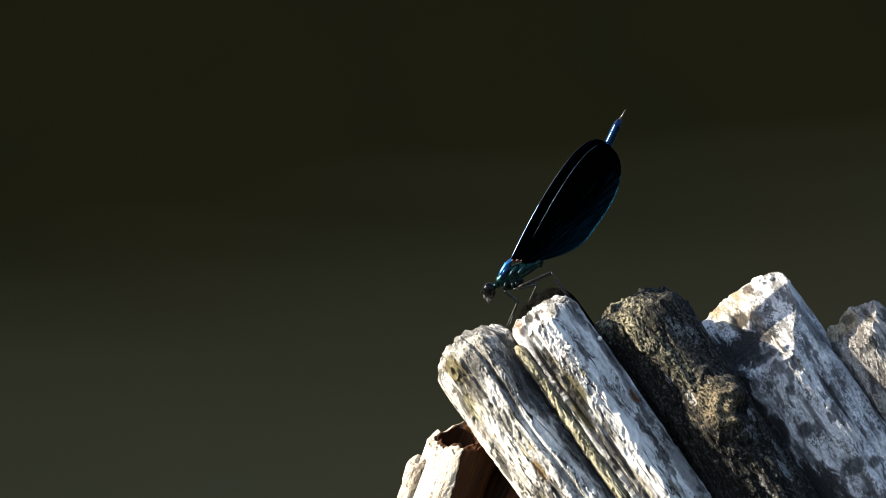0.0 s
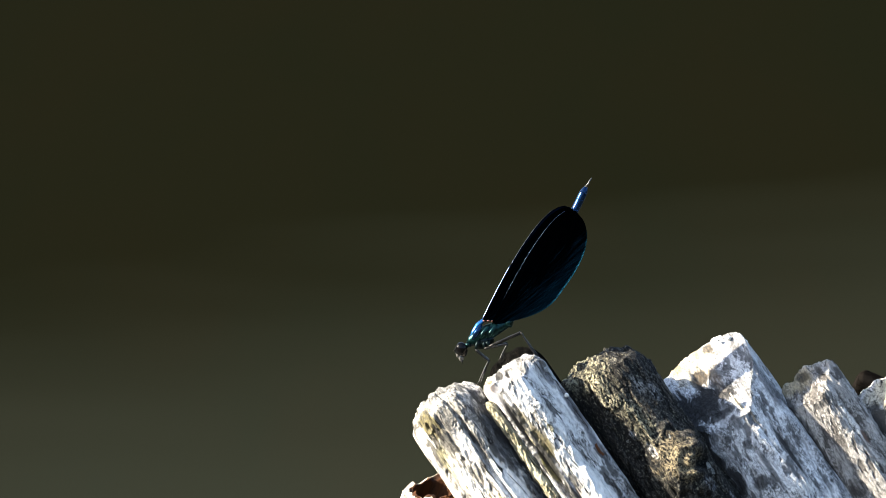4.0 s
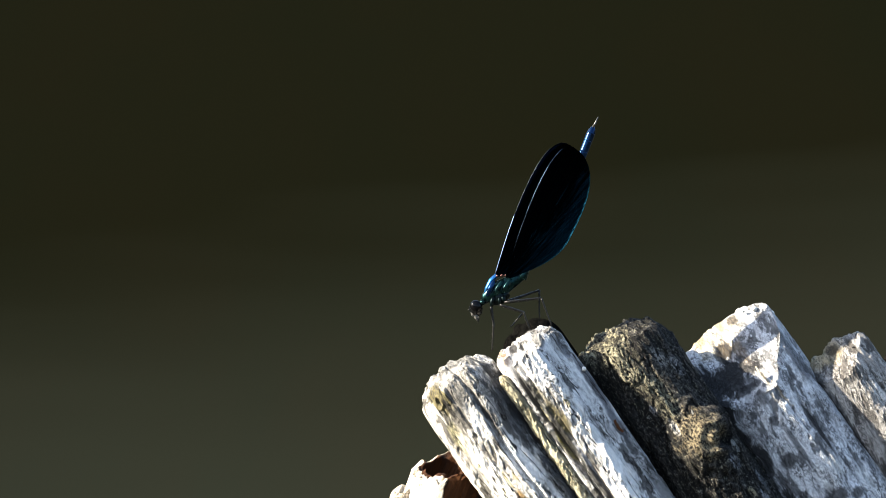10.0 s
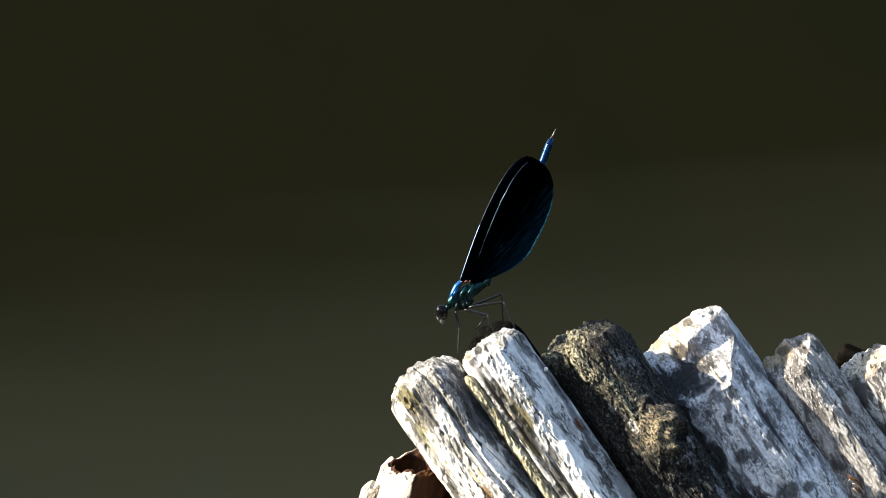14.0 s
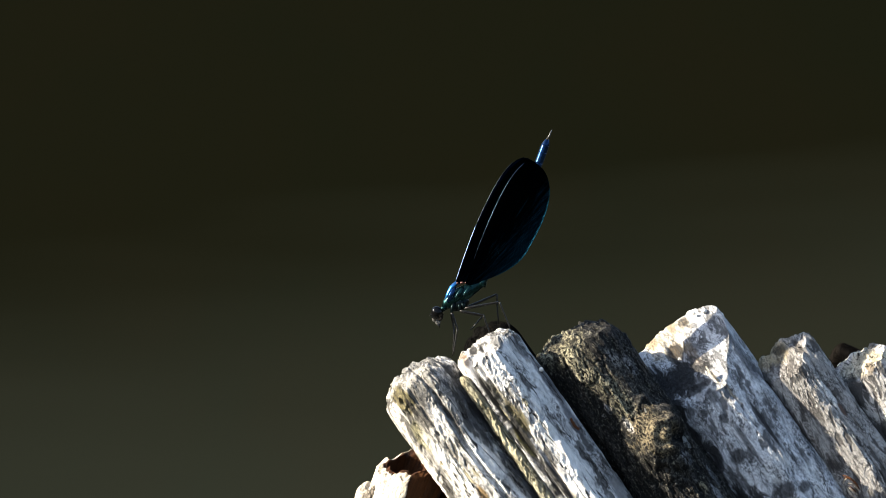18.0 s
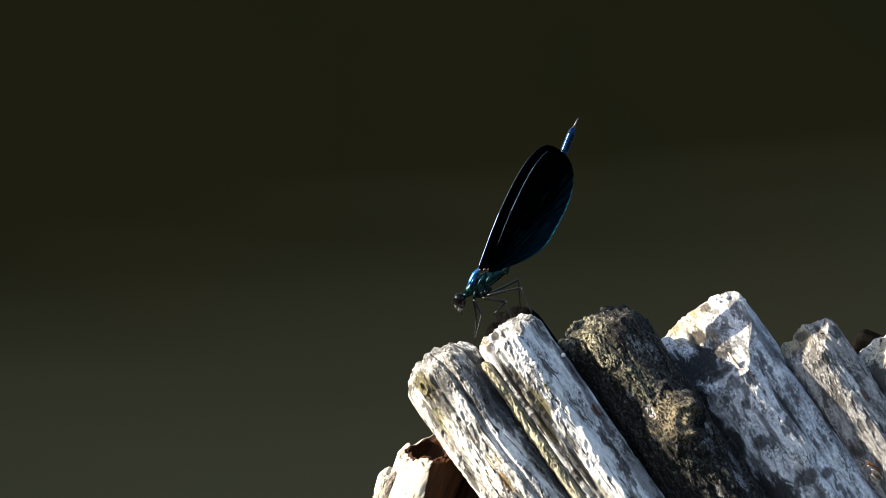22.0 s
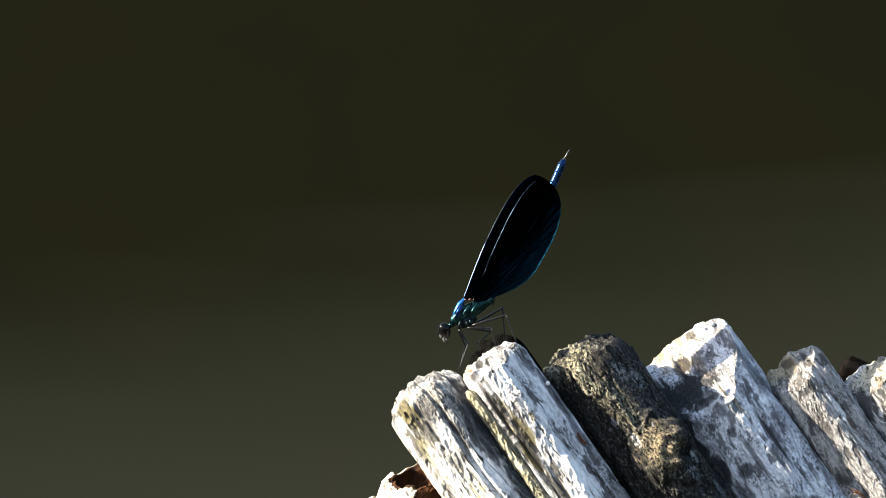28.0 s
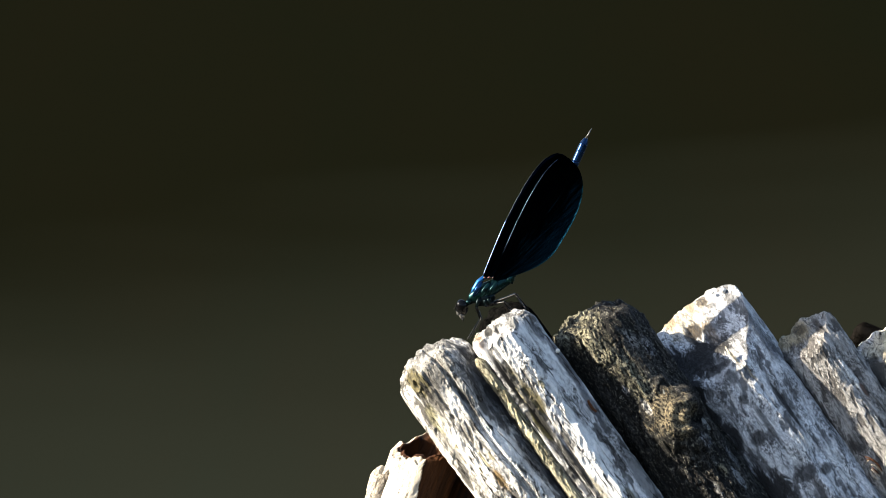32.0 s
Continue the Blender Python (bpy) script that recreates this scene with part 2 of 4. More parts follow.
# Olive rows along the sunlit band and knot: lichen with sunlight painted into it.
M_WOOD_3 = weathered("weathered_wood_algae", (0.014, 0.014, 0.013), (0.055, 0.053, 0.046), 9.0, 0.4, 0.15, 1.6, lichen=(0.34, 0.32, 0.24), cracks=0.5, net=0.8, floor=0.75, bare=(0.026, 0.026, 0.022), over=0.85, stains_and_shade=marks(
    3, (1050, 470, 46, 46, (0.30, 0.275, 0.18), 0.85), (1100, 510, 26, 60, (0.29, 0.265, 0.175), 0.8), (1150, 560, 24, 60, (0.27, 0.25, 0.165), 0.8), (1215, 620, 44, 50, (0.21, 0.17, 0.10), 0.9), (1262, 640, 12, 16, SHADE_AND_SPECKS, 0.95),
    (1150, 490, 12, 24, (0.30, 0.29, 0.27), 0.6), (1178, 500, 10, 26, (0.24, 0.24, 0.24), 0.8), (1137, 580, 7, 12, (0.42, 0.42, 0.42), 0.95), (1173, 610, 7, 20, (0.44, 0.43, 0.41), 0.95), (1278, 668, 9, 17, (0.22, 0.23, 0.25), 0.95),
    (1302, 762, 6, 26, (0.40, 0.40, 0.39), 0.95), (1308, 722, 8, 16, (0.28, 0.24, 0.15), 0.9), (1338, 825, 8, 22, (0.40, 0.40, 0.39), 0.9), (1362, 860, 7, 22, (0.40, 0.40, 0.39), 0.9), (1380, 830, 10, 46, (0.24, 0.20, 0.11), 0.85), (1335, 735, 6, 30, (0.26, 0.27, 0.28), 0.8), (1325, 700, 5, 24, (0.24, 0.25, 0.26), 0.7), (1440, 865, 8, 26, (0.26, 0.27, 0.28), 0.7)))
M_WOOD_4 = weathered("weathered_wood_silver", (0.34, 0.34, 0.34), (0.78, 0.78, 0.775), 13.0, 0.5, 0.2, 0.9, floor=0.4, cracks=0.4, bare=(0.20, 0.20, 0.202), over=0.3, stains_and_shade=marks(
    4, (1245, 455, 46, 46, (0.68, 0.61, 0.48), 0.9), (1262, 480, 20, 17, (0.05, 0.035, 0.02), 0.95), (1275, 425, 12, 10, (0.16, 0.12, 0.07), 0.8), (1215, 460, 14, 20, (0.36, 0.26, 0.14), 0.8), (1250, 430, 10, 24, (0.30, 0.22, 0.12), 0.8), (1290, 480, 12, 30, (0.20, 0.14, 0.08), 0.75), (1300, 505, 16, 20, (0.16, 0.12, 0.08), 0.7),
    # Large near-black rows under the cut and left edge paint the neighbouring stick's shadow.
    (1265, 532, 76, 36, SHADE_AND_SPECKS, 1.0), (1238, 565, 46, 70, SHADE_AND_SPECKS, 1.0), (1300, 545, 40, 9, SHADE_AND_SPECKS, 0.8), (1325, 560, 12, 16, (0.06, 0.06, 0.06), 0.7), (1285, 585, 8, 14, SHADE_AND_SPECKS, 0.7),
    (1290, 650, 34, 120, SHADE_AND_SPECKS, 0.97), (1345, 600, 8, 14, SHADE_AND_SPECKS, 0.8), (1310, 590, 7, 10, SHADE_AND_SPECKS, 0.8), (1420, 610, 4, 70, SHADE_AND_SPECKS, 0.9), (1390, 500, 10, 50, (0.12, 0.12, 0.13), 0.7), (1385, 640, 6, 50, SHADE_AND_SPECKS, 0.7), (1370, 668, 20, 16, SHADE_AND_SPECKS, 0.85), (1400, 770, 40, 60, SHADE_AND_SPECKS, 0.97), (1455, 730, 24, 18, (0.04, 0.04, 0.04), 0.9), (1490, 724, 14, 12, (0.04, 0.04, 0.04), 0.85), (1480, 770, 14, 20, (0.08, 0.08, 0.08), 0.7),
    # Rows across the lower end: dirt, and at the left more of that shadow.
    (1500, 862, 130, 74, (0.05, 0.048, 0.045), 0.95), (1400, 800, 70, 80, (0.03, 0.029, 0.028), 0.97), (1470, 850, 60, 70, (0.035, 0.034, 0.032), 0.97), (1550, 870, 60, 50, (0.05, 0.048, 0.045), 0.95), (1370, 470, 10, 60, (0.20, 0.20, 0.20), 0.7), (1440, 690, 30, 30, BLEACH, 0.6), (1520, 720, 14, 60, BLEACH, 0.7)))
M_WOOD_5 = weathered("weathered_wood_grey", (0.24, 0.225, 0.205), (0.46, 0.44, 0.41), 17.0, 0.4, 0.2, 0.9, floor=0.4, cracks=0.5, bare=(0.13, 0.12, 0.11), stains_and_shade=marks(
    5, (1430, 490, 50, 22, (0.38, 0.31, 0.19), 0.85), (1448, 478, 14, 10, (0.09, 0.07, 0.04), 0.85), (1480, 470, 8, 24, (0.05, 0.045, 0.04), 0.85), (1415, 530, 16, 26, (0.05, 0.05, 0.05), 0.9), (1450, 570, 12, 40, (0.07, 0.07, 0.07), 0.8), (1480, 528, 14, 8, (0.06, 0.06, 0.06), 0.8),
    (1535, 560, 9, 46, BLEACH, 0.8), (1560, 585, 5, 18, (0.10, 0.05, 0.03), 0.9), (1548, 680, 18, 24, (0.07, 0.06, 0.055), 0.9), (1530, 640, 20, 50, (0.34, 0.33, 0.31), 0.6)))
# Near-black rows paint the band of shade below the cut end.
M_WOOD_6 = weathered("weathered_wood_shaded", (0.36, 0.34, 0.31), (0.64, 0.61, 0.57), 19.0, 0.4, 0.2, 0.9, bare=(0.13, 0.12, 0.11), stains_and_shade=marks(
    6, (1600, 500, 60, 24, (0.62, 0.54, 0.38), 0.8), (1580, 560, 40, 40, SHADE_AND_SPECKS, 0.9), (1620, 640, 30, 90, SHADE_AND_SPECKS, 0.9), (1610, 510, 10, 14, (0.10, 0.07, 0.04), 0.8)))
M_WOOD_DARK = weathered("blackened_wood", (0.002, 0.002, 0.002), (0.005, 0.005, 0.0045), 21.0, 0.4, 0.0, 0.3)
M_WOOD_BARK = weathered("dark_brown_bark", (0.003, 0.0025, 0.002), (0.008, 0.007, 0.006), 23.0, 0.4, 0.0, 0.4, lichen=(0.02, 0.018, 0.016))
M_WOOD_0 = weathered("bark_shell", (0.26, 0.21, 0.15), (0.58, 0.52, 0.42), 25.0, 0.15, 0.2, 0.5, cracks=0.6)
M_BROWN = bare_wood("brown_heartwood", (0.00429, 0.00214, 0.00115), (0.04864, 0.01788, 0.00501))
M_CHIP = bare_wood("red_brown_chip", (0.02, 0.008, 0.004), (0.11, 0.045, 0.02), 3.0)
M_STRIP = weathered("lichen_strip", (0.16, 0.14, 0.075), (0.46, 0.42, 0.29), 31.0, 0.5, 0.15, 0.9)
M_CRUST = weathered("pale_crust", (0.08, 0.08, 0.07), (0.26, 0.26, 0.24), 37.0, 0.5)
M_BEAD = Nodes("pale_resin").set(Base_Color=(0.6, 0.58, 0.53), Roughness=0.35)
M_BLUE = metal_skin("metallic_blue", (0.00108, 0.009, 0.0324), (0.00315, 0.0234, 0.072), 0.24, 300)
M_RIDGE = metal_skin("bright_blue", (0.01306, 0.0816, 0.22848), (0.03264, 0.17952, 0.42432), 0.25, 500)
M_TEAL = metal_skin("metallic_teal", (0.00087, 0.00694, 0.0078), (0.00277, 0.02428, 0.02428), 0.28)
M_DARK_TEAL = metal_skin("dark_underside", (0.00053, 0.00214, 0.0025), (0.00143, 0.00714, 0.00803), 0.32)
M_EYE = metal_skin("glossy_eye", (0.00076, 0.00076, 0.00102), (0.00178, 0.00178, 0.00204), 0.14, 1500, 0.0, 0.12)
M_BLACK = metal_skin("black_chitin", (0.00076, 0.00076, 0.00102), (0.00178, 0.00204, 0.00229), 0.16, 1500, 0.0, 0.36)
M_LEG = metal_skin("dark_leg_chitin", (0.0024, 0.00216, 0.00192), (0.00768, 0.0072, 0.00624), 0.35, 1500, 0.0, 0.2)
M_MOUTH = metal_skin("grey_mouthparts", (0.012, 0.012, 0.012), (0.09, 0.088, 0.082), 0.2, 900, 0.0, 0.6)
M_RUST = metal_skin("rusty_hinge", (0.08415, 0.02525, 0.0202), (0.20196, 0.08415, 0.0589), 0.5, 1500, 0.0)
M_COSTA = metal_skin("costa_glint", (0.024, 0.04, 0.072), (0.056, 0.088, 0.144), 0.25, 300, 0.8)
M_COSTA_DIM = metal_skin("dark_costa", (0.00306, 0.0051, 0.0102), (0.00765, 0.01275, 0.02295), 0.3, 300, 0.8)
M_PALE = metal_skin("grey_tip", (0.01683, 0.01683, 0.01683), (0.05049, 0.05049, 0.04712), 0.35, 1500, 0.0)


def wing_skin(name, front, hind_tint, rough, tip):
    """Dark wing membrane; its shimmer towards the hind edge is painted into the colour."""
    n = Nodes(name)
    cell = n.tree.nodes.new("ShaderNodeTexVoronoi")
    n.put(cell.inputs["Vector"], n.scaled(1, 1, 1.6))
    cell.inputs["Scale"].default_value = 2200
    tone = n.noise(n.scaled(1, 1, 1), 140, 3)
    split = n.tree.nodes.new("ShaderNodeSeparateXYZ")
    n.put(split.inputs[0], n.coord)
    ray = n.math("DIVIDE", split.outputs["Z"], n.math("ADD", split.outputs["X"], 45 * U))
    fan_line = n.tree.nodes.new("ShaderNodeCombineXYZ")
    n.put(fan_line.inputs[0], ray)
    n.put(fan_line.inputs[1], n.math("MULTIPLY", split.outputs["X"], 4))
    pleat = n.noise(fan_line.outputs[0], 44, 3, 0.6)
    n.bump(n.math("ADD", cell.outputs["Distance"], n.math("MULTIPLY", pleat, 2.0)), 0.3, 0.0002)
    hind = n.math("MULTIPLY", split.outputs["Z"], -1 / (55 * U))
    hind = n.math("ADD", hind, n.math("MULTIPLY", n.math("SUBTRACT", tone, 0.5), 0.9))
    hind = n.math("ADD", hind, n.math("MULTIPLY", n.math("SUBTRACT", pleat, 0.5), 2.2))
    hind = n.math("SUBTRACT", hind, n.math("MULTIPLY", split.outputs["X"], tip / (260 * U)))
    return n.set(Base_Color=n.ramp(hind, (0.1, front), (1.15, hind_tint)), Metallic=1.0, Roughness=rough, Specular_Tint=(0.025, 0.05, 0.075))


M_WING = wing_skin("wing_underside", (0.00012, 0.00022, 0.0003), (0.00071, 0.00408, 0.00765), 0.45, 0.55)
M_WING_TOP = wing_skin("wing_upperside", (0.00037, 0.00147, 0.00459), (0.00367, 0.02387, 0.07803), 0.5, 1.2)


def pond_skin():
    """Murky pond: dark olive far out, light painted in as grey-green towards the bank."""
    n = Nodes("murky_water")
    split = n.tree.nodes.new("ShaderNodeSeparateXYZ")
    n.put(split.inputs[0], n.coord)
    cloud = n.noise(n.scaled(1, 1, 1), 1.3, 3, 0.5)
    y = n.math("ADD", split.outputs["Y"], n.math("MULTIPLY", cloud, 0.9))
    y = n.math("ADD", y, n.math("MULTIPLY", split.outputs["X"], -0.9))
    # Brightness painted over distance in place of reflections; specular is off.
    near_light = n.ramp(n.math("MULTIPLY", y, 0.2), (0.36, (0.0176, 0.0205, 0.0182)), (0.50, (0.0086, 0.0094, 0.0065)), (0.74, (0.0029, 0.0030, 0.0015)))
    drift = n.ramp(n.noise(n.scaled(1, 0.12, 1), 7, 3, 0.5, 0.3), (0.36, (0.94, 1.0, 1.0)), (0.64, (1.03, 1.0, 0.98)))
    near_light = n.mix(1.0, near_light, drift, "MULTIPLY")
    return n.set(Base_Color=near_light, Roughness=0.3, IOR=1.33, Specular_IOR_Level=0.0)


def earth_skin():
    n = Nodes("earth_and_slopes")
    fine = n.noise(n.scaled(1, 1, 1), 40, 6, 0.7)
    broad = n.noise(n.scaled(1, 1, 1), 0.25, 5, 0.6)
    colour = n.mix(n.ramp(broad, (0.4, 0.0), (0.6, 1.0)), (0.03, 0.032, 0.018), (0.05, 0.045, 0.028))
    colour = n.mix(fine, colour, (0.02, 0.02, 0.012))
    n.bump(fine, 0.6, 0.02)
    return n.set(Base_Color=colour, Roughness=0.9)


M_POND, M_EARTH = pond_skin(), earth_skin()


# ---- building blocks ----
def mesh_of(name, verts, faces, material, smooth=True):
    me = bpy.data.meshes.new(name)
    me.from_pydata(verts, [], faces)
    if material:
        me.materials.append(material)
    if smooth:
        me.polygons.foreach_set("use_smooth", [True] * len(me.polygons))
    me.update()
    return me


def part(name, me, parent, m=None, label=""):
    """One mesh as one object under a thing or a part."""
    ob = new(name, me)
    ob.parent = parent
    if m is not None:
        ob.matrix_basis = m
    return tagged(ob, label)


def lattice(x, y, z, seed=0):
    """Smooth value noise in [0, 1] at arrays of places."""
    xi, yi, zi = np.floor(x).astype(np.int64), np.floor(y).astype(np.int64), np.floor(z).astype(np.int64)
    fx, fy, fz = (a - np.floor(a) for a in (x, y, z))
    fx, fy, fz = (a * a * (3 - 2 * a) for a in (fx, fy, fz))

    def at(i, j, k):
        h = (i * 374761393 + j * 668265263 + k * 2147483647 + seed * 974711) & 0xFFFFFFFF
        h = ((h ^ (h >> 13)) * 1274126177) & 0xFFFFFFFF
        return ((h ^ (h >> 16)) & 0xFFFF) / 65535.0

    out = 0.0
    for di in (0, 1):
        for dj in (0, 1):
            for dk in (0, 1):
                w = (fx if di else 1 - fx) * (fy if dj else 1 - fy) * (fz if dk else 1 - fz)
                out = out + w * at(xi + di, yi + dj, zi + dk)
    return out


def grid_faces(rows, cols, closed=True):
    i, j = np.meshgrid(np.arange(rows - 1), np.arange(cols if closed else cols - 1), indexing="ij")
    k = (j + 1) % cols
    return np.stack([i * cols + j, i * cols + k, (i + 1) * cols + k, (i + 1) * cols + j], -1).reshape(-1, 4).tolist()


def loft(name, path, radii, material, seg=12, flat=1.0):
    """A round body along a path of points: radii at each, flat squashes it across y."""
    verts, faces = [], []
    pts = [Vector(p) for p in path]
    for i, p in enumerate(pts):
        way = (pts[min(i + 1, len(pts) - 1)] - pts[max(i - 1, 0)]).normalized()
        side = Vector((0, 1, 0)) if abs(way.y) < 0.9 else Vector((1, 0, 0))
        up = side.cross(way).normalized()
        side = way.cross(up)
        for j in range(seg):
            a = 2 * math.pi * j / seg
            verts.append(p + (side * math.cos(a) * flat + up * math.sin(a)) * radii[i])
    faces = grid_faces(len(pts), seg)
    faces += [list(range(seg))[::-1], [(len(pts) - 1) * seg + j for j in range(seg)]]
    return mesh_of(name, verts, faces, material)


def blob(name, size, material, rough=0.0, seed=0, rings=14, seg=20):
    """An uneven rounded lump of the given half sizes."""
    th, ph = np.meshgrid(np.linspace(0.02, math.pi - 0.02, rings), np.linspace(0, 2 * math.pi, seg, endpoint=False), indexing="ij")
    d = np.stack([np.sin(th) * np.cos(ph), np.sin(th) * np.sin(ph), np.cos(th)], -1).reshape(-1, 3)
    k = 1 + rough * (lattice(d[:, 0] * 2.3 + 7, d[:, 1] * 2.3 + 7, d[:, 2] * 2.3 + 7, seed) - 0.5) * 2
    faces = grid_faces(rings, seg) + [list(range(seg))[::-1], [(rings - 1) * seg + j for j in range(seg)]]
    return mesh_of(name, (d * k[:, None] * np.array(size)).tolist(), faces, material)


# ---- the setting ----
def build_setting():
    r = np.concatenate([np.linspace(0.0, 1.6, 33)[1:], np.geomspace(1.8, 900, 60)])
    a = np.linspace(0, 2 * math.pi, 96, endpoint=False)
    rr, aa = np.meshgrid(r, a, indexing="ij")
    x, y = rr * np.cos(aa), rr * np.sin(aa)
    shore = 0.42 + 0.10 * np.sin(x * 2.1) + 0.05 * np.sin(x * 7 + 1)
    t = np.clip((y - shore) / 0.35, 0, 1)
    z = 0.06 - 0.50 * t * t * (3 - 2 * t)
    z += 0.02 * (lattice(x * 9 + 50, y * 9 + 50, x * 0, 3) - 0.5) * (rr < 3)
    z *= np.where((y < shore) & (rr > 3), np.clip(1 + (rr - 3) * 0.02, 1, 3), 1)
    # Unseen slopes, added to keep the bright horizon sky off the pond.
    bank = np.clip((rr - 38) / 45, 0, 1)
    z += bank * bank * (3 - 2 * bank) * (15 + 5 * lattice(x * 0.05 + 90, y * 0.05 + 90, x * 0, 4))
    verts = np.stack([x, y, z], -1).reshape(-1, 3).tolist()
    faces = grid_faces(len(r), len(a))
    verts.append([0, 0, 0.06])
    faces += [[len(verts) - 1, j, (j + 1) % len(a)] for j in range(len(a))]
    tagged(new("ground", mesh_of("ground", verts, faces, M_EARTH)), "dark earth bank with unseen dark slopes added round the pond", "ground", kind="structure")
    w = np.concatenate([np.linspace(0.2, 12, 40), np.geomspace(13, 62, 14)])
    xs = np.concatenate([-w[::-1][:14], np.linspace(-12, 12, 33), w[-14:]])
    xx, yy = np.meshgrid(xs, w, indexing="ij")
    zz = 0.004 * (lattice(xx * 3 + 80, yy * 3 + 80, xx * 0, 5) - 0.5)
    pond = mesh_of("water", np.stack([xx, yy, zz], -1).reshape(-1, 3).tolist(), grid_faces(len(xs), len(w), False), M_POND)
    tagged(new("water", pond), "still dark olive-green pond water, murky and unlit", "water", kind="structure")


# ---- the sticks ----
def stick_mesh(name, radius, length, material, seed, tilt=(0, 0), dome=0.45, flat=1.0, taper=0.0, slots=(), facets=(), knots=(), ragged=0.10, fine=(230, 500), hollow=0.0, relief=1.0, grain=1.0, pits=(), chops=(), dents=(), crust=(1.5, 0.44, 0.18)):
    """A weathered stick from its top end at the origin down along +z; x faces the viewer. Sizes in metres, those of chops and dents in plan units.
    slots: (angle, depth, width, wander) of long cracks; facets: (angle, cut) of flat split faces; knots: (angle, z, size);
    chops: (z, rise over x, rise over y) of slanting cuts through the end; dents: (x, y, size, depth) of holes in the end; crust: fineness, bare share and height in millimetres of the flaking outer layer."""
    seg, rings = fine
    cap = np.linspace(0.0, 1.0, 20 + rings // 9)[1:] ** 0.75
    near = np.linspace(0, 0.072, rings)[1:]
    rest = np.linspace(0.072, length, 24)[1:]
    rho = np.concatenate([cap, np.ones(len(near) + len(rest))])
    z0 = np.concatenate([dome * radius * (1 - np.clip(1 - cap ** 2.2, 0, 1) ** (1 / 2.2)), dome * radius + near, dome * radius + rest])
    front = int(seg * 0.82)
    ang = np.concatenate([np.linspace(-1.85, 1.85, front, endpoint=False), np.linspace(1.85, 2 * math.pi - 1.85, seg - front, endpoint=False)])
    rho, a = np.meshgrid(rho, ang, indexing="ij")
    z = np.repeat(z0[:, None], seg, 1)
    mm = 1000.0
    cx, cy = np.cos(a) * radius * mm * rho, np.sin(a) * radius * mm * rho
    s = seed * 13.7 + 40

    def n(fr, fz, k):
        return lattice((0.8 * cx + 0.6 * cy) * fr + s, (0.8 * cy - 0.6 * cx) * fr + s, z * mm * fz + (0.35 * cx - 0.5 * cy) * fr + s, seed + k)

    r = radius * (1 + taper * z / 0.1) * (1 + 0.10 * (n(0.22, 0.035, 1) - 0.5) + 0.05 * (n(0.5, 0.12, 2) - 0.5))
    for where, cut in facets:
        bend = np.cos(a - where - 0.30 * (n(0.02, 0.12, 25) - 0.5) - 0.16 * (n(0.3, 0.6, 26) - 0.5))
        r = np.where(bend > 0, np.minimum(r, radius * cut / np.maximum(bend, 0.05)), r)
    # long fibres and shallow rifts, then a crumbly grain that comes and goes in patches
    r = r + relief * (0.00040 * (n(0.40, 0.05, 3) - 0.5) + 0.00022 * (n(1.2, 0.12, 4) - 0.5))
    rift = np.abs(n(0.6, 0.10, 6) - 0.5)
    r = r - relief * 0.0006 * np.clip(1 - rift / 0.022, 0, 1) * (n(0.4, 0.12, 7) > 0.45)
    patch = np.clip((n(0.33, 0.14, 17) - 0.36) / 0.30, 0.10, 1)
    crumb = 0.30 * np.abs(n(0.9, 0.5, 5) - 0.5) + 0.24 * (n(1.8, 1.0, 8) - 0.5) + 0.24 * (n(3.4, 2.2, 15) - 0.5)
    worm = np.clip(1 - np.abs(n(1.7, 1.1, 18) - 0.5) / 0.09, 0, 1)
    chip = np.clip((n(1.2, 0.6, 19) - 0.70) / 0.05, 0, 1)
    calm = 1.0
    for where, at, size in knots:
        gap = ((a - where + math.pi) % (2 * math.pi) - math.pi) * radius
        calm = calm - 0.8 * np.exp(-(gap ** 2 + (z - at) ** 2) / size ** 2 * 0.8)
    rough = calm * grain * 0.001 * (patch * (crumb - 0.10 * worm) - 0.16 * chip)
    r = r + rough
    fr, share, high = crust
    flaky = 0.5 * n(0.36 * fr, 0.15 * fr, 30) + 0.32 * n(0.95 * fr, 0.38 * fr, 31) + 0.18 * n(2.2 * fr, 0.9 * fr, 32)
    flaky = np.clip((flaky - share) / 0.035 + 0.5, 0, 1)
    flaky = 1 - (1 - flaky) * calm
    r = r + high * 0.001 * flaky
    for where, deep, wide, wander in slots:
        mid = where + 0.5 * wander * (lattice(z * 60 + s, z * 0 + 5, z * 0 + 5, seed + 9) - 0.5) + 0.12 * wander * (lattice(z * 420 + s, z * 0 + 5, z * 0 + 5, seed + 10) - 0.5)
        gap = np.abs((a - mid + math.pi) % (2 * math.pi) - math.pi)
        r = r - deep * np.clip(1 - gap / wide, 0, 1) ** 0.6
    for where, at, size in knots:
        gap = ((a - where + math.pi) % (2 * math.pi) - math.pi) * radius
        d = np.sqrt(gap ** 2 + ((z - at) * 0.85) ** 2) / size * (0.8 + 0.4 * n(0.5, 0.4, 16))
        eye = np.sqrt((gap + 0.42 * size) ** 2 + (z - at - 0.25 * size) ** 2) / size
        r = r + size * 0.8 * np.exp(-d ** 3 * 1.1) - size * 0.85 * np.exp(-(eye / 0.34) ** 2)
        r = r + 0.00045 * np.sin(d * 15) * np.exp(-d ** 2 * 0.8)
    for where, at, size in pits:
        gap = ((a - where + math.pi) % (2 * math.pi) - math.pi) * radius
        d = np.sqrt(gap ** 2 + (z - at) ** 2) / size * (0.8 + 0.5 * n(0.9, 0.9, 14))
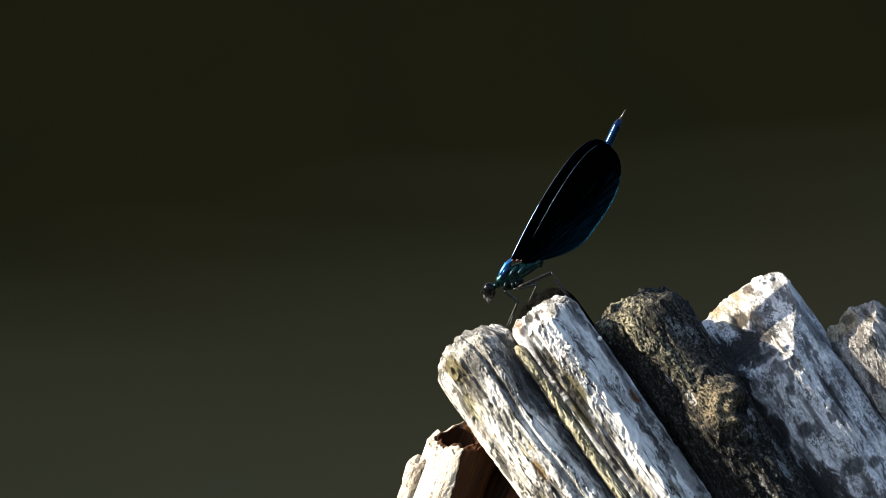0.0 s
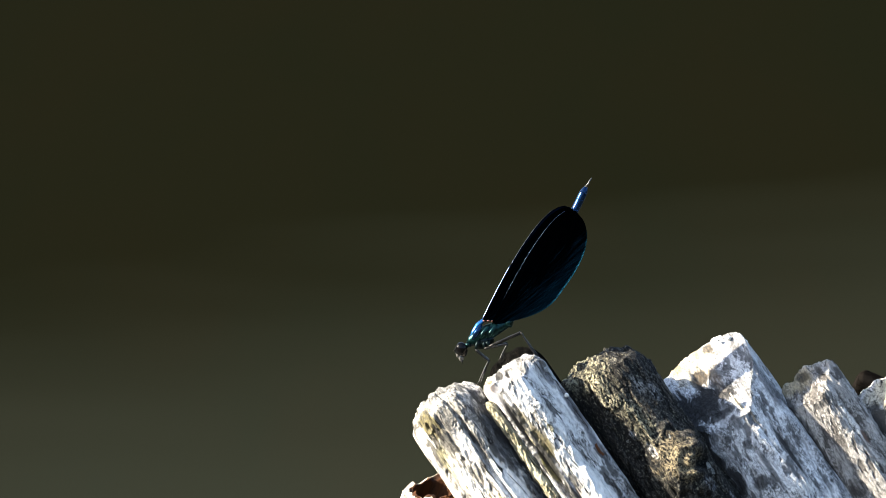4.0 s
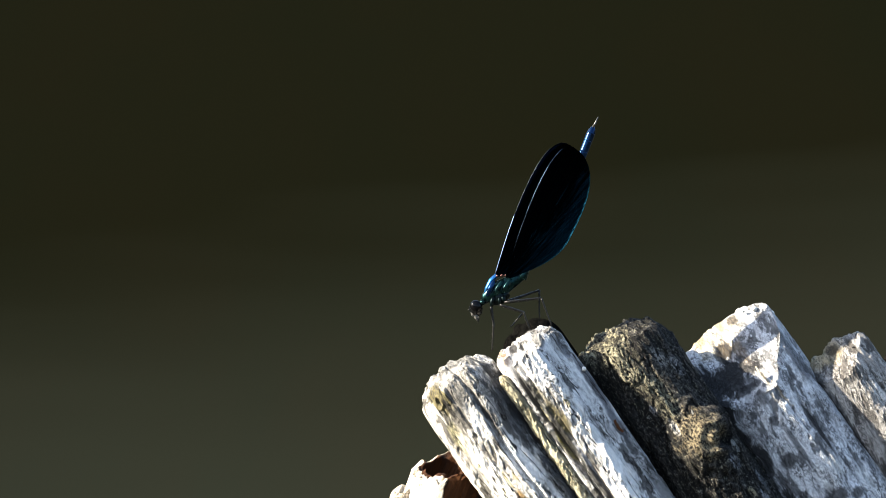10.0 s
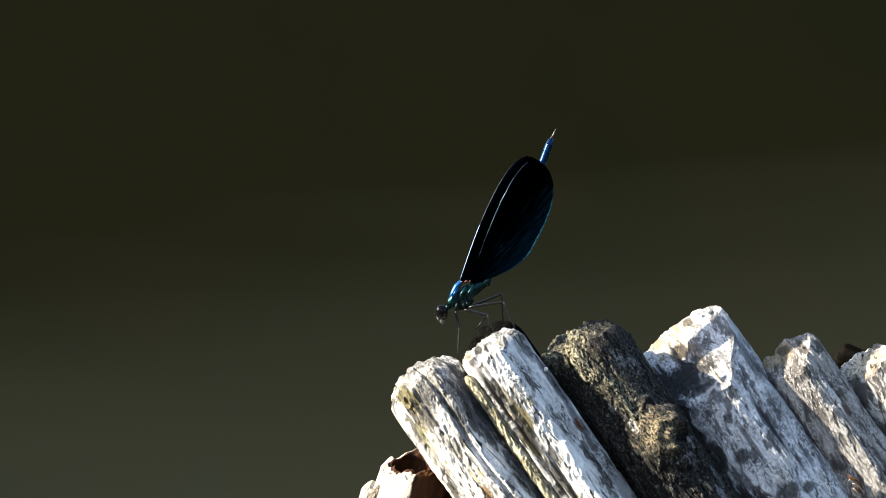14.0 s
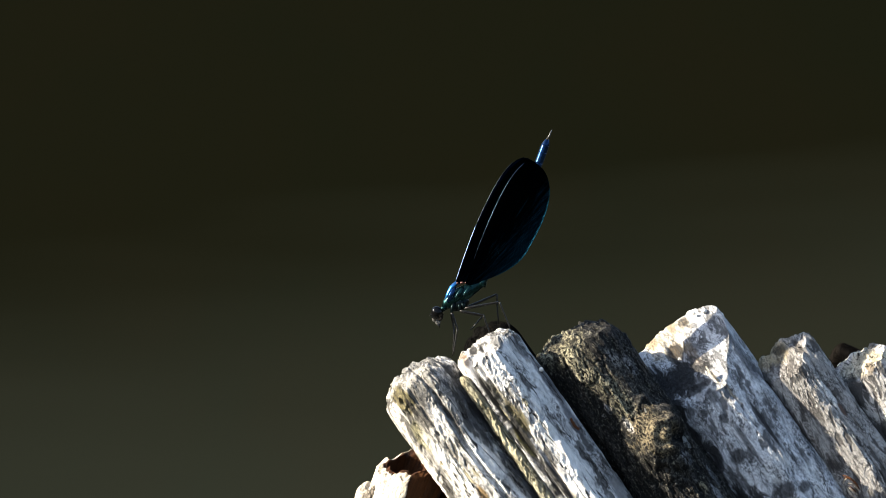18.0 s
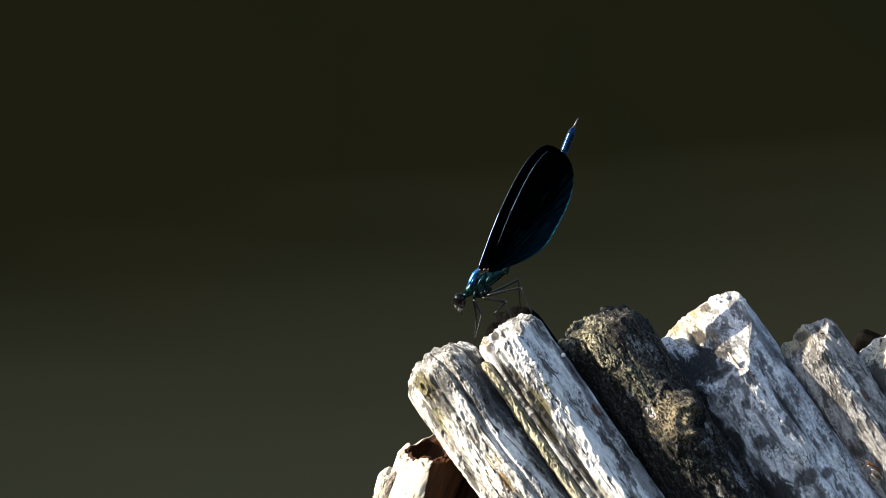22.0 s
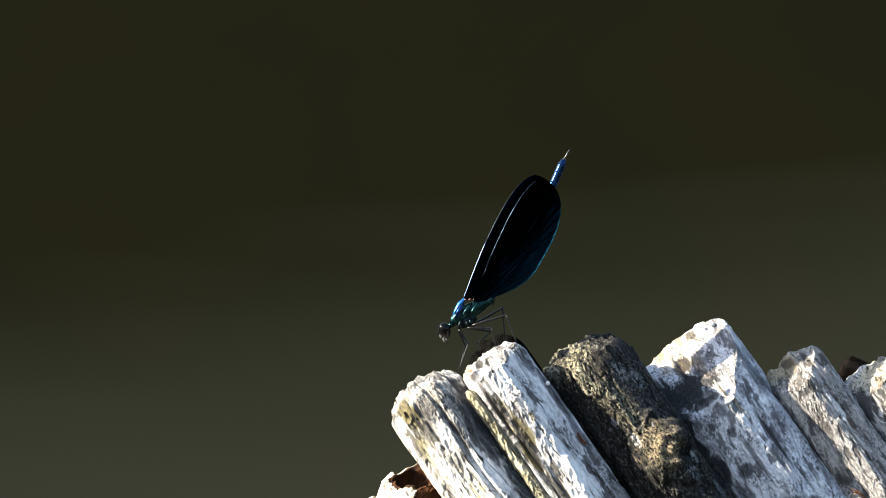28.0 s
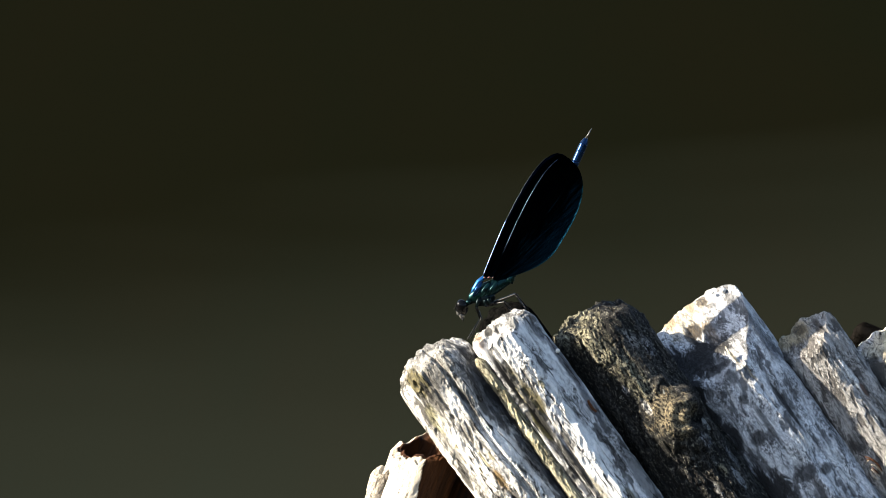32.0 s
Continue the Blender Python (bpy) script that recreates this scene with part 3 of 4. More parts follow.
        r = r + size * 0.22 * np.exp(-((d - 1.0) / 0.35) ** 2) - size * 0.8 * np.clip(1 - d, 0, 1) ** 0.7
    x, y = np.cos(a) * r * rho * flat, np.sin(a) * r * rho
    fade = np.exp(-z / (1.6 * radius))
    z = z + (tilt[0] * x + tilt[1] * y) * fade
    z = z + ragged * radius * ((n(0.75, 0.0, 11) - 0.5) + 0.35 * (n(1.7, 0.0, 20) - 0.5)) * fade * 2
    for down, kx, ky in chops:
        cut = down * U + kx * x + ky * y + radius * ragged * ((lattice(x * 420 + s, y * 420 + s, x * 0 + 3, seed + 21) - 0.5) * 1.6 + (lattice(x * 1500 + s, y * 1500 + s, x * 0 + 3, seed + 22) - 0.5) * 0.6)
        cut = cut + grain * 0.0005 * np.abs(lattice(x * 900 + s, y * 2600 + s, x * 0 + 3, seed + 23) - 0.5)
        z = np.maximum(z, cut)
    for px, py, size, deep in dents:
        d = np.hypot(x / U - px, y / U - py) / size * (0.7 + 0.6 * lattice(x * 900 + s, y * 900 + s, x * 0 + 3, seed + 24))
        z = z + deep * U * np.clip(1 - d ** 2, 0, 1) * (z < 1.9 * radius)
    if hollow:
        z = z + hollow * radius * np.clip(1 - (rho / 0.8) ** 4, 0, 1) * (z0[:, None] < dome * radius)
    z = z - rough * (rho < 0.97) * 0.9
    verts = np.stack([x, y, z], -1).reshape(-1, 3)
    faces = grid_faces(len(z0), seg)
    verts = np.vstack([verts, verts[:seg].mean(0)]).tolist()
    top = len(verts) - 1
    faces += [[top, (j + 1) % seg, j] for j in range(seg)]
    me = mesh_of(name, verts, faces, material)
    me.attributes.new("crust", "FLOAT", "POINT").data.foreach_set("value", np.append(flaky.ravel(), 0.5).astype(np.float32))
    return me


def stick_frame(u, v, slope, depth):
    """The pose of a stick whose top end is at that place and that runs down at that slope in degrees (over 90: to the left)."""
    down = SIDE * math.cos(radians(slope)) - RISE * math.sin(radians(slope))
    face = -AHEAD
    cross = down.cross(face)
    m = Matrix((face, cross, down)).transposed().to_4x4()
    m.translation = spot(u, v, depth)
    return m, down


def stick(label, u, v, slope, radius, depth, material, seed, **shape):
    m, down = stick_frame(u, v, slope, depth)
    length = (m.translation.z - 0.045) / -down.z
    ob = new("weathered_stick", stick_mesh("weathered_stick", radius * U, length, material, seed, **shape))
    ob.matrix_world = m
    return tagged(ob, label, "stick", "row of leaning sticks")


def peel(ob, bark, a0, a1, inner, lean):
    """A shell of bark round a stick between two angles, outside that radius, with an uneven edge."""
    me = ob.data
    c = np.empty(len(me.polygons) * 3)
    me.polygons.foreach_get("center", c)
    x, y, z = c.reshape(-1, 3).T
    edge = 0.18 * (lattice(z * 240 + 9, z * 0 + 3, z * 0 + 2, 21) - 0.5) + 0.06 * (lattice(z * 900 + 9, z * 0 + 3, z * 0 + 2, 22) - 0.5)
    turn = np.arctan2(y, x)
    keep = np.nonzero((np.hypot(x, y) > inner) & (turn > a0 + edge - lean * z) & (turn < a1))[0].tolist()
    faces = [list(me.polygons[k].vertices) for k in keep]
    used = {v: k for k, v in enumerate(sorted({v for f in faces for v in f}))}
    verts = [me.vertices[v].co * 1.0 + Vector((me.vertices[v].co.x, me.vertices[v].co.y, 0)) * 0.035 for v in used]
    shell = part("bark", mesh_of("bark", verts, [[used[v] for v in f] for f in faces], bark), ob, None, "pale weathered bark shell")
    rind = shell.modifiers.new("thickness", "SOLIDIFY")
    rind.thickness, rind.offset = 0.0004, -1.0


def on_stick(ob, angle, at, out):
    """A place on a stick in its own space: round it, down it and out from its axis."""
    return Matrix.Translation((math.cos(angle) * out, math.sin(angle) * out, at)) @ Matrix.Rotation(angle, 4, "Z")


def flake(name, long, wide, thick, material, seed):
    """A thin splinter with ragged ends, long along z."""
    verts, rows = [], 9
    rng = random.Random(seed)
    for i in range(rows):
        k = i / (rows - 1)
        w = wide * (math.sin(math.pi * min(max(k, 0.06), 0.94)) ** 0.6) * rng.uniform(0.75, 1.1)
        bow = thick * 2.5 * (k - 0.5) ** 2 + rng.uniform(-0.15, 0.15) * thick
        for dx, dy in ((0, -w), (0.6, -w * 0.5), (1, 0), (0.6, w * 0.5), (0, w), (-0.3, 0)):
            verts.append((bow + dx * thick, dy * 0.5, (k - 0.5) * long))
    faces = grid_faces(rows, 6) + [[5, 4, 3, 2, 1, 0], [(rows - 1) * 6 + j for j in range(6)]]
    return mesh_of(name, verts, faces, material, False)


def build_sticks():
    P = math.pi
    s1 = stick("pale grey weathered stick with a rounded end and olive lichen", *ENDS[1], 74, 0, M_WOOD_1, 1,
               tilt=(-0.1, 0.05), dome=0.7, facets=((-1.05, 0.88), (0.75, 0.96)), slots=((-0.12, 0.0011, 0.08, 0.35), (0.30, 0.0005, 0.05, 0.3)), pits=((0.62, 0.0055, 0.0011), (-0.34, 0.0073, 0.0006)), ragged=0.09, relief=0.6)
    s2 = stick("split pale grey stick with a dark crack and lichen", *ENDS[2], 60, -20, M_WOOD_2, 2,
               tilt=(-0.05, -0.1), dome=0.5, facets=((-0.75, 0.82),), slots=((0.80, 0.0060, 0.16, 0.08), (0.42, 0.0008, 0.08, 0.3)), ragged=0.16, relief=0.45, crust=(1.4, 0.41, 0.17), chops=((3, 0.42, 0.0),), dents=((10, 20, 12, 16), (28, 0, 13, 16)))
    s3 = stick("dark algae-covered stick with a bulging knot", *ENDS[3], 84, 56, M_WOOD_3, 3,
               tilt=(0.0, -0.10), dome=0.64, knots=((-0.42, 0.0296, 0.0056),), slots=((-0.2, 0.0004, 0.1, 0.6),), ragged=0.12, grain=1.1, chops=((0, 0.25, 0.0),), crust=(1.25, 0.50, 0.36))
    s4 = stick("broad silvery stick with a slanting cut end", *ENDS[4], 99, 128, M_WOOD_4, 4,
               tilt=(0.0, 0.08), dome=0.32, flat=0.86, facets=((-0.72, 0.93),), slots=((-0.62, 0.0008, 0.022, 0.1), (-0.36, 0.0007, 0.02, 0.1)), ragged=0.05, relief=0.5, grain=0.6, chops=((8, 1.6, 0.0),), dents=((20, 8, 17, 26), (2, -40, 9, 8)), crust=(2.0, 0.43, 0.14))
    s5 = stick("grey weathered stick with a ragged broken end", *ENDS[5], 60, 128, M_WOOD_5, 5,
               tilt=(0.0, 0.0), dome=0.4, flat=0.62, facets=((-0.7, 0.85),), slots=((-0.4, 0.0010, 0.05, 0.3), (-0.75, 0.0012, 0.06, 0.3)), ragged=0.16, relief=0.6, grain=0.6, chops=((-8, 1.8, 0.15),), dents=((16, 8, 12, 8),), crust=(2.0, 0.43, 0.14))
    s6 = stick("pale grey stick partly hidden in the row", *ENDS[6], 57, 160, M_WOOD_6, 6, tilt=(0.0, -0.1), dome=0.4, flat=0.62, ragged=0.14, relief=0.6, chops=((-2, 1.3, 0.1),), fine=(150, 300))
    stick("blackened stick end behind the row", 908, 435, 55.4, 56, 95, M_WOOD_DARK, 7, dome=0.9, ragged=0.08, grain=0.25, crust=(1.0, 0.4, 0.0), fine=(120, 220))
    stick("dark brown bark-covered stick end at the back", 1540, 486, 24.0, 30, 300, M_WOOD_BARK, 8, dome=0.5, relief=0.5, ragged=0.06, grain=0.25, crust=(1.0, 0.4, 0.0), fine=(120, 220))
    tube = stick("hollow broken stub, pale bark over brown wood", 797, 670, 111.5, 61, 84, M_BROWN, 9,
                 tilt=(0.42, 0.55), dome=0.12, ragged=0.16, hollow=1.9, relief=0.4, grain=0.5, crust=(1.0, 0.4, 0.06), fine=(170, 360))
    peel(tube, M_WOOD_0, 0.10, 3.0, 52 * U, 16)
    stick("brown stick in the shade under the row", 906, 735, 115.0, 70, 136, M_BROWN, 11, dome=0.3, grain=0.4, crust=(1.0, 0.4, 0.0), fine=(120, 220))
    stick("pale splinter leaning against the hollow stub", 710, 712, 106.0, 19, 66, M_WOOD_0, 12, tilt=(0.2, 0.5), dome=0.9, ragged=0.4, grain=0.6, fine=(80, 260))
    # small things grown on or broken out of the sticks
    strip = stick_mesh("split_strip", 9 * U, 0.13, M_STRIP, 14, dome=1.6, relief=0.7, fine=(60, 400), ragged=0.4)
    part("split_strip", strip, s2, Matrix.Translation((28 * U, 64 * U, 34 * U)), "thin lichen-covered strip split off along the stick")
    for ob, x, y, z, size in ((s4, 8, -97, 36, 6), (s4, 4, -78, 12, 5), (s4, 4, -60, 4, 3), (s2, 18, -60, 107, 4)):
        part("pale_bead", blob("pale_bead", (size * U, size * U, size * U), M_BEAD, 0.15, size), ob, Matrix.Translation((x * U, y * U, z * U)), "small pale round growth")
    rng = random.Random(5)
    crusts = ((s1, M_STRIP, 9, "lichen_patch", (0.1, 1.1)), (s2, M_STRIP, 8, "lichen_patch", (-0.2, 1.0)), (s3, M_CRUST, 16, "lichen_patch", (-0.9, 0.6)))
    for ob, skin, count, name, (a0, a1) in crusts:
        co = np.empty(len(ob.data.vertices) * 3)
        ob.data.vertices.foreach_get("co", co)
        co = co.reshape(-1, 3)
        turns = np.arctan2(co[:, 1], co[:, 0])
        for i in range(count):
            ang, at = rng.uniform(a0, a1), rng.uniform(0.012, 0.075)
            near = co[np.argmin(np.abs(turns - ang) * 0.008 + np.abs(co[:, 2] - at))]
            me = flake(name, rng.uniform(0.0012, 0.0042), rng.uniform(0.0006, 0.0018), 0.00016, skin, i + count)
            part(name, me, ob, on_stick(ob, ang, near[2], math.hypot(near[0], near[1]) - 0.00012))
    for k in range(7):
        wide, a = rng.uniform(11, 24), rng.uniform(0, 6)
        curl = [(math.cos(a + q) * wide * U, math.sin(a + q) * wide * 0.6 * U, q * 6 * U) for q in np.linspace(0, rng.uniform(1.3, 2.4), 9)]
        m = on_stick(s5, 0.75, 0.0334 + rng.uniform(-6, 6) * U, 52 * U) @ Matrix.Rotation(radians(90), 4, "Y") @ Matrix.Rotation(rng.uniform(-0.7, 0.7), 4, "X")
        part("twig_curl", loft("twig_curl", curl, [U * 1.9 * (1 - 0.6 * abs(i / 4 - 1)) for i in range(9)], M_CHIP if k % 2 else M_WOOD_0, 8), s5, m, "curled broken twig fibre")
    for ang, at, long, wide in ((-0.30, 0.0150, 0.0050, 0.0007), (-0.36, 0.0172, 0.0042, 0.0006), (-0.26, 0.0128, 0.0036, 0.0006), (-0.40, 0.0186, 0.0034, 0.0006), (-0.44, 0.0205, 0.0030, 0.0005)):
        part("splinter", flake("splinter", long, wide, 0.0005, M_WOOD_0, int(at * 1e5)), s4, on_stick(s4, ang, at, 79 * U), "pale splinter torn up along the cut")
    for ob, ang, at, long, wide in ((s4, -0.42, 0.0196, 0.0034, 0.0011), (s2, -1.0, 0.0260, 0.0030, 0.0008), (s4, -0.36, 0.0222, 0.0030, 0.0010), (s4, -0.47, 0.0214, 0.0040, 0.0008)):
        part("bark_chip", flake("bark_chip", long, wide, 0.0005, M_CHIP, int(at * 1e5)), ob, on_stick(ob, ang, at, 77 * U if ob is s4 else 59 * U), "red-brown chip of bark")
    return s1, s2, s3, s4, s5, s6


# ---- the damselfly, built facing -x, seen from -y; sizes in plan units times U ----
BODY = 40.0
HIPS = {"hind": (10, -45), "mid": (2, -49), "front": (-13, -52)}
REACHES = {"hind": (64, 54), "mid": (43, 34), "front": (31, 48)}
FAR_FEET = {"hind": (-22, -10), "mid": (-34, -6), "front": (0, 5)}


def wing_mesh(length, lead, trail):
    """A wing along +x with its leading edge towards +z, gently fluted, with a thickness."""
    rows, cols = 60, 22
    verts = []
    for i in range(rows):
        s = i / (rows - 1)
        a = lead * (0.10 + 0.90 * math.sin(math.pi / 2 * min(s / 0.75, 1))) * (max(0.0, 1 - (max(0, s - 0.68) / 0.32) ** 2.8) ** 0.5)
        b = trail * (math.sin(math.pi / 2 * min(0.05 + s / 0.44, 1)) ** 1.0) * (max(0.0, 1 - (max(0, s - 0.45) / 0.55) ** 3.0) ** 0.5)
        for side in (1, -1):
            for j in range(cols):
                k = j / (cols - 1)
                zz = a + (-b - a) * k
                flute = 0.3 * math.sin(k * 26 + s * 3) * math.sin(math.pi * k) + 1.2 * math.sin(k * 3.0) * s
                y = flute + side * 0.25 * (0.08 + 0.92 * math.sin(math.pi * min(max(k, 0.0), 1.0)) ** 0.5)
                verts.append((s * length * U, y * U, zz * U))
    faces, over = [], []
    w = 2 * cols
    for i in range(rows - 1):
        for j in range(cols - 1):
            p = i * w + j
            faces.append((p, p + 1, p + w + 1, p + w))
            q = p + cols
            faces.append((q, q + w, q + w + 1, q + 1))
            over += [1, 0]
        for j in (0, cols - 1):
            p = i * w + j
            faces.append((p, p + w, p + w + cols, p + cols))
            over.append(0)
    return verts, faces, over


def wing_edge(s, lead, trail, k):
    a = lead * (0.10 + 0.90 * math.sin(math.pi / 2 * min(s / 0.75, 1))) * (max(0.0, 1 - (max(0, s - 0.68) / 0.32) ** 2.8) ** 0.5)
    b = trail * (math.sin(math.pi / 2 * min(0.05 + s / 0.44, 1)) ** 1.0) * (max(0.0, 1 - (max(0, s - 0.45) / 0.55) ** 3.0) ** 0.5)
    return a + (-b - a) * k


def build_wing(name, parent, length, lead, trail, bright, near):
    verts, faces, over = wing_mesh(length, lead, trail)
    wing = part(name, mesh_of(name, verts, faces, M_WING), parent, None, "blue-black opaque wing membrane")
    wing.data.materials.append(M_WING_TOP)
    wing.data.polygons.foreach_set("material_index", [k if near else int(len(f) == 4 and k == 0) for k, f in zip(over, faces)])

    def vein(points, r0, r1, skin):
        n = len(points)
        me = loft("vein", points, [(r0 + (r1 - r0) * i / (n - 1)) * U for i in range(n)], skin, 6)
        part("vein", me, wing)

    for k, last, r in ((0.0, 0.99, 1.3), (0.10, 0.97, 0.7), (0.2, 0.95, 0.6)):
        vein([(s * length * U, 0, wing_edge(s, lead, trail, k) * U) for s in np.linspace(0.0, last, 26)], r * 0.6, r * 0.4, M_WING)
    def costa(first, last, r0, r1, skin):
        vein([(q * length * U, -0.8 * U, (wing_edge(q, lead, trail, 0.0) + 0.6) * U) for q in np.linspace(first, last, 20)], r0, r1, skin)

    # The leading edge's glint is painted in: a bright stretch, then a dim one.
    if "fore" in bright:
        costa(0.0, 0.42, 1.2, 0.9, M_COSTA)
        costa(0.42, 0.92, 0.5, 0.4, M_COSTA_DIM)
    elif bright:
        costa(0.18, 0.95, 0.08, 0.30, M_COSTA)
    for i in range(9):
        k0, k1 = 0.25 + 0.03 * i, 0.36 + 0.075 * i
        s0, s1 = 0.06 + 0.028 * i, min(0.97, 0.93 - 0.035 * i)
        vein([((s0 + (s1 - s0) * q) * length * U, 0, wing_edge(s0 + (s1 - s0) * q, lead, trail, k0 + (min(k1, 0.98) - k0) * q ** 1.5) * U) for q in np.linspace(0, 1, 14)], 0.34, 0.26, M_WING)
    return wing


def build_damselfly():
    fly = tagged(new("damselfly"), "metallic blue-green damselfly with blue-black wings", "damselfly")
    fly.empty_display_size = 0.005

    def at(x, y, z):
        return Vector((x * U, y * U, z * U))

    # thorax: a sloping barrel with shoulder plates
    path = [at(-26, 0, -44), at(-21, 0, -37), at(-12, 0, -31), at(-2, 0, -24), at(10, 0, -17), at(24, 0, -9), at(36, 0, -2), at(44, 0, 2), at(49, 0, 5)]
    thorax = part("thorax", loft("thorax", path, [r * U for r in (6, 10, 13.5, 15, 14, 11.5, 9, 7.5, 6)], M_TEAL, 24, 0.78), fly, None, "metallic blue-green thorax")
    for y, name in ((-12, "near"), (12, "far")):
        for i, (x0, z0, x1, z1, mat) in enumerate(((-20, -34, -6, -6, M_BLUE), (-8, -34, 8, -6, M_TEAL), (6, -30, 22, -4, M_TEAL))):
            pts = [at(x0 + (x1 - x0) * q, y * (0.75 + 0.3 * math.sin(math.pi * q)), z0 + (z1 - z0) * q) for q in np.linspace(0, 1, 8)]
            part("thorax_plate", loft("thorax_plate", pts, [U * (1.2 + 3.4 * math.sin(math.pi * q)) for q in np.linspace(0.05, 0.95, 8)], mat, 10, 0.5), thorax)
    shoulder = [at(-24, 0, -34), at(-19, 0, -20), at(-12, 0, -7), at(-4, 0, 1), at(4, 0, 2)]
    part("shoulder_ridge", loft("shoulder_ridge", shoulder, [U * r for r in (3.0, 4.6, 5.0, 4.0, 2.4)], M_RIDGE, 14, 1.5), thorax, None, "bright metallic blue ridge")
    for x in (-2, 6, 14):
        part("wing_root", blob("wing_root", (4 * U, 7 * U, 2.6 * U), M_RUST, 0.2, 3 + x), thorax, Matrix.Translation(at(x, 0, 1 + x * 0.1)), "rust-red wing root")
    part("pectus", blob("pectus", (19 * U, 11 * U, 13 * U), M_DARK_TEAL, 0.12, 4), thorax, Matrix.Translation(at(1, 0, -36)) @ Matrix.Rotation(radians(-24), 4, "Y"), "near-black underside of the thorax")
    for hx, hz in HIPS.values():
        for y in (-1, 1):
            coxa = [at(hx * 0.6 + 1, y * 5, -34), at(hx * 0.85, y * 8, (hz - 34) / 2), at(hx, y * 9, hz)]
            part("coxa", loft("coxa", coxa, [U * 5, U * 4, U * 2.4], M_DARK_TEAL, 10), thorax)
    neck = part("neck", loft("neck", [at(-24, 0, -42), at(-28, 0, -45), at(-32, 0, -48)], [U * 6, U * 5, U * 4], M_TEAL, 12), fly)
    # head
    head = part("head", blob("head", (12 * U, 14 * U, 13 * U), M_BLACK, 0.15, 2), fly, Matrix.Translation(at(-39, 0, -56)) @ Matrix.Rotation(radians(-25), 4, "Y"), "black head with large glossy eyes")
    for y in (-11, 11):
        part("eye", blob("eye", (10 * U, 8 * U, 11.5 * U), M_EYE), head, Matrix.Translation(at(2, y * 1.15, 4)), "bulging glossy dark eye")
        part("antenna", loft("antenna", [at(-6, y * 0.3, 5), at(-10, y * 0.4, 6), at(-14, y * 0.5, 4)], [U * 0.8, U * 0.5, U * 0.3], M_LEG, 6), head)
    part("face", blob("face", (6.5 * U, 9 * U, 8 * U), M_MOUTH, 0.3, 5), head, Matrix.Translation(at(-6, 0, -4)))
    part("mandible", blob("mandible", (4.5 * U, 5.5 * U, 8 * U), M_MOUTH, 0.3, 9), head, Matrix.Translation(at(-5, 0, -12)))
    for y in (-3, 3):
        part("palp", loft("palp", [at(-4, y, -14), at(-5, y, -19), at(-7, y, -23)], [U * 1.4, U * 1.1, U * 0.6], M_LEG, 6), head)
    # abdomen: ten segments along +x of its own space
    abdomen = part("abdomen", loft("abdomen", [at(x, 0, 0) for x in (-8, -2, 4, 10, 16)], [U * r for r in (8.5, 8.6, 7.4, 6.4, 6.0)], M_TEAL, 16), fly, None, "long slender metallic blue abdomen")
    edges = [14, 44, 84, 126, 168, 206, 236, 256, 270, 282]
    for x0, x1 in zip(edges, edges[1:]):
        pts, rad = [], []
        for q in np.linspace(0, 1, 12):
            x = x0 - 0.6 + (x1 + 1.2 - x0) * q
            k = x / 290
            sag = -14 * math.sin(math.pi * min(k, 1)) + 0
            pts.append(at(x, 0, sag * 0.45 + 2 * k * k))
            rad.append(U * (6.0 + 1.8 * k + 0.12 * abs(2 * q - 1) ** 8) * (1 - 0.62 * max(0, (x - 266) / 16) ** 2))
        part("abdomen_segment", loft("abdomen_segment", pts, rad, M_BLUE, 16), abdomen)
    for y in (-2.5, 2.5):
        part("tail_clasper", loft("tail_clasper", [at(281, y, 2), at(289, y * 1.5, 1), at(296, y * 1.2, 1.5), at(301, y * 0.5, 1)], [U * r for r in (2.2, 1.8, 1.3, 0.5)], M_PALE, 8), abdomen, None, "grey curved tail clasper")
    # wings
    wings = {}
    for key, length, lead, trail in (("fore_near", 258, 27, 61), ("hind_near", 252, 23, 67), ("fore_far", 258, 27, 60), ("hind_far", 252, 23, 66)):
        wings[key] = build_wing("forewing" if "fore" in key else "hindwing", fly, length, lead, trail, key if key in ("hind_near", "fore_far") else "", "near" in key)
    # legs: femur, with the tibia and its foot under it
    legs = {}
    for key, (l1, l2) in REACHES.items():
        for side in ("near", "far"):
            leg = part("leg", loft("leg", [at(x * l1, 0, 0) for x in (0, 0.15, 0.6, 0.95, 1.0)], [U * r for r in (2.6, 2.7, 2.1, 1.8, 2.0)], M_LEG, 8), fly, None, "thin dark spiny leg")
            shin = part("tibia", loft("tibia", [at(0, 0, 0), at(l2 * 0.1, 0, 0), at(l2 * 0.75, 0, 0), at(l2 * 0.82, 0, 0.6), at(l2, 0, -1.0)], [U * r for r in (2.0, 1.6, 1.3, 1.4, 0.8)], M_LEG, 8), leg)
            for i in range(5):
                p = l2 * (0.15 + 0.13 * i)
                for y in (-1, 1):
                    part("spine", loft("spine", [at(p, 0, 0), at(p + 4, y * 5, -3.5)], [U * 0.4, U * 0.15], M_LEG, 4), shin if i % 2 else leg, Matrix.Identity(4) if i % 2 else None)
            legs[key, side] = (leg, shin, l1, l2)
    return fly, abdomen, wings, legs


build_setting()
build_sticks()
FLY, ABDOMEN, WINGS, LEGS = build_damselfly()

CLOSED = ((0.0, 1.0), (2.2, 1.6), (1.2, 1.4), (3.0, 1.8))


def fan(k):
    """Wings fanned apart by the share k: the turn of each from the closed line, and its swing out from the body."""
    far = ((9.0, 10.0), (-14.0, 14.0), (25.0, 30.0), (14.0, 22.0))
    return tuple((a + (c - a) * k, b + (d - b) * k) for (a, b), (c, d) in zip(CLOSED, far))


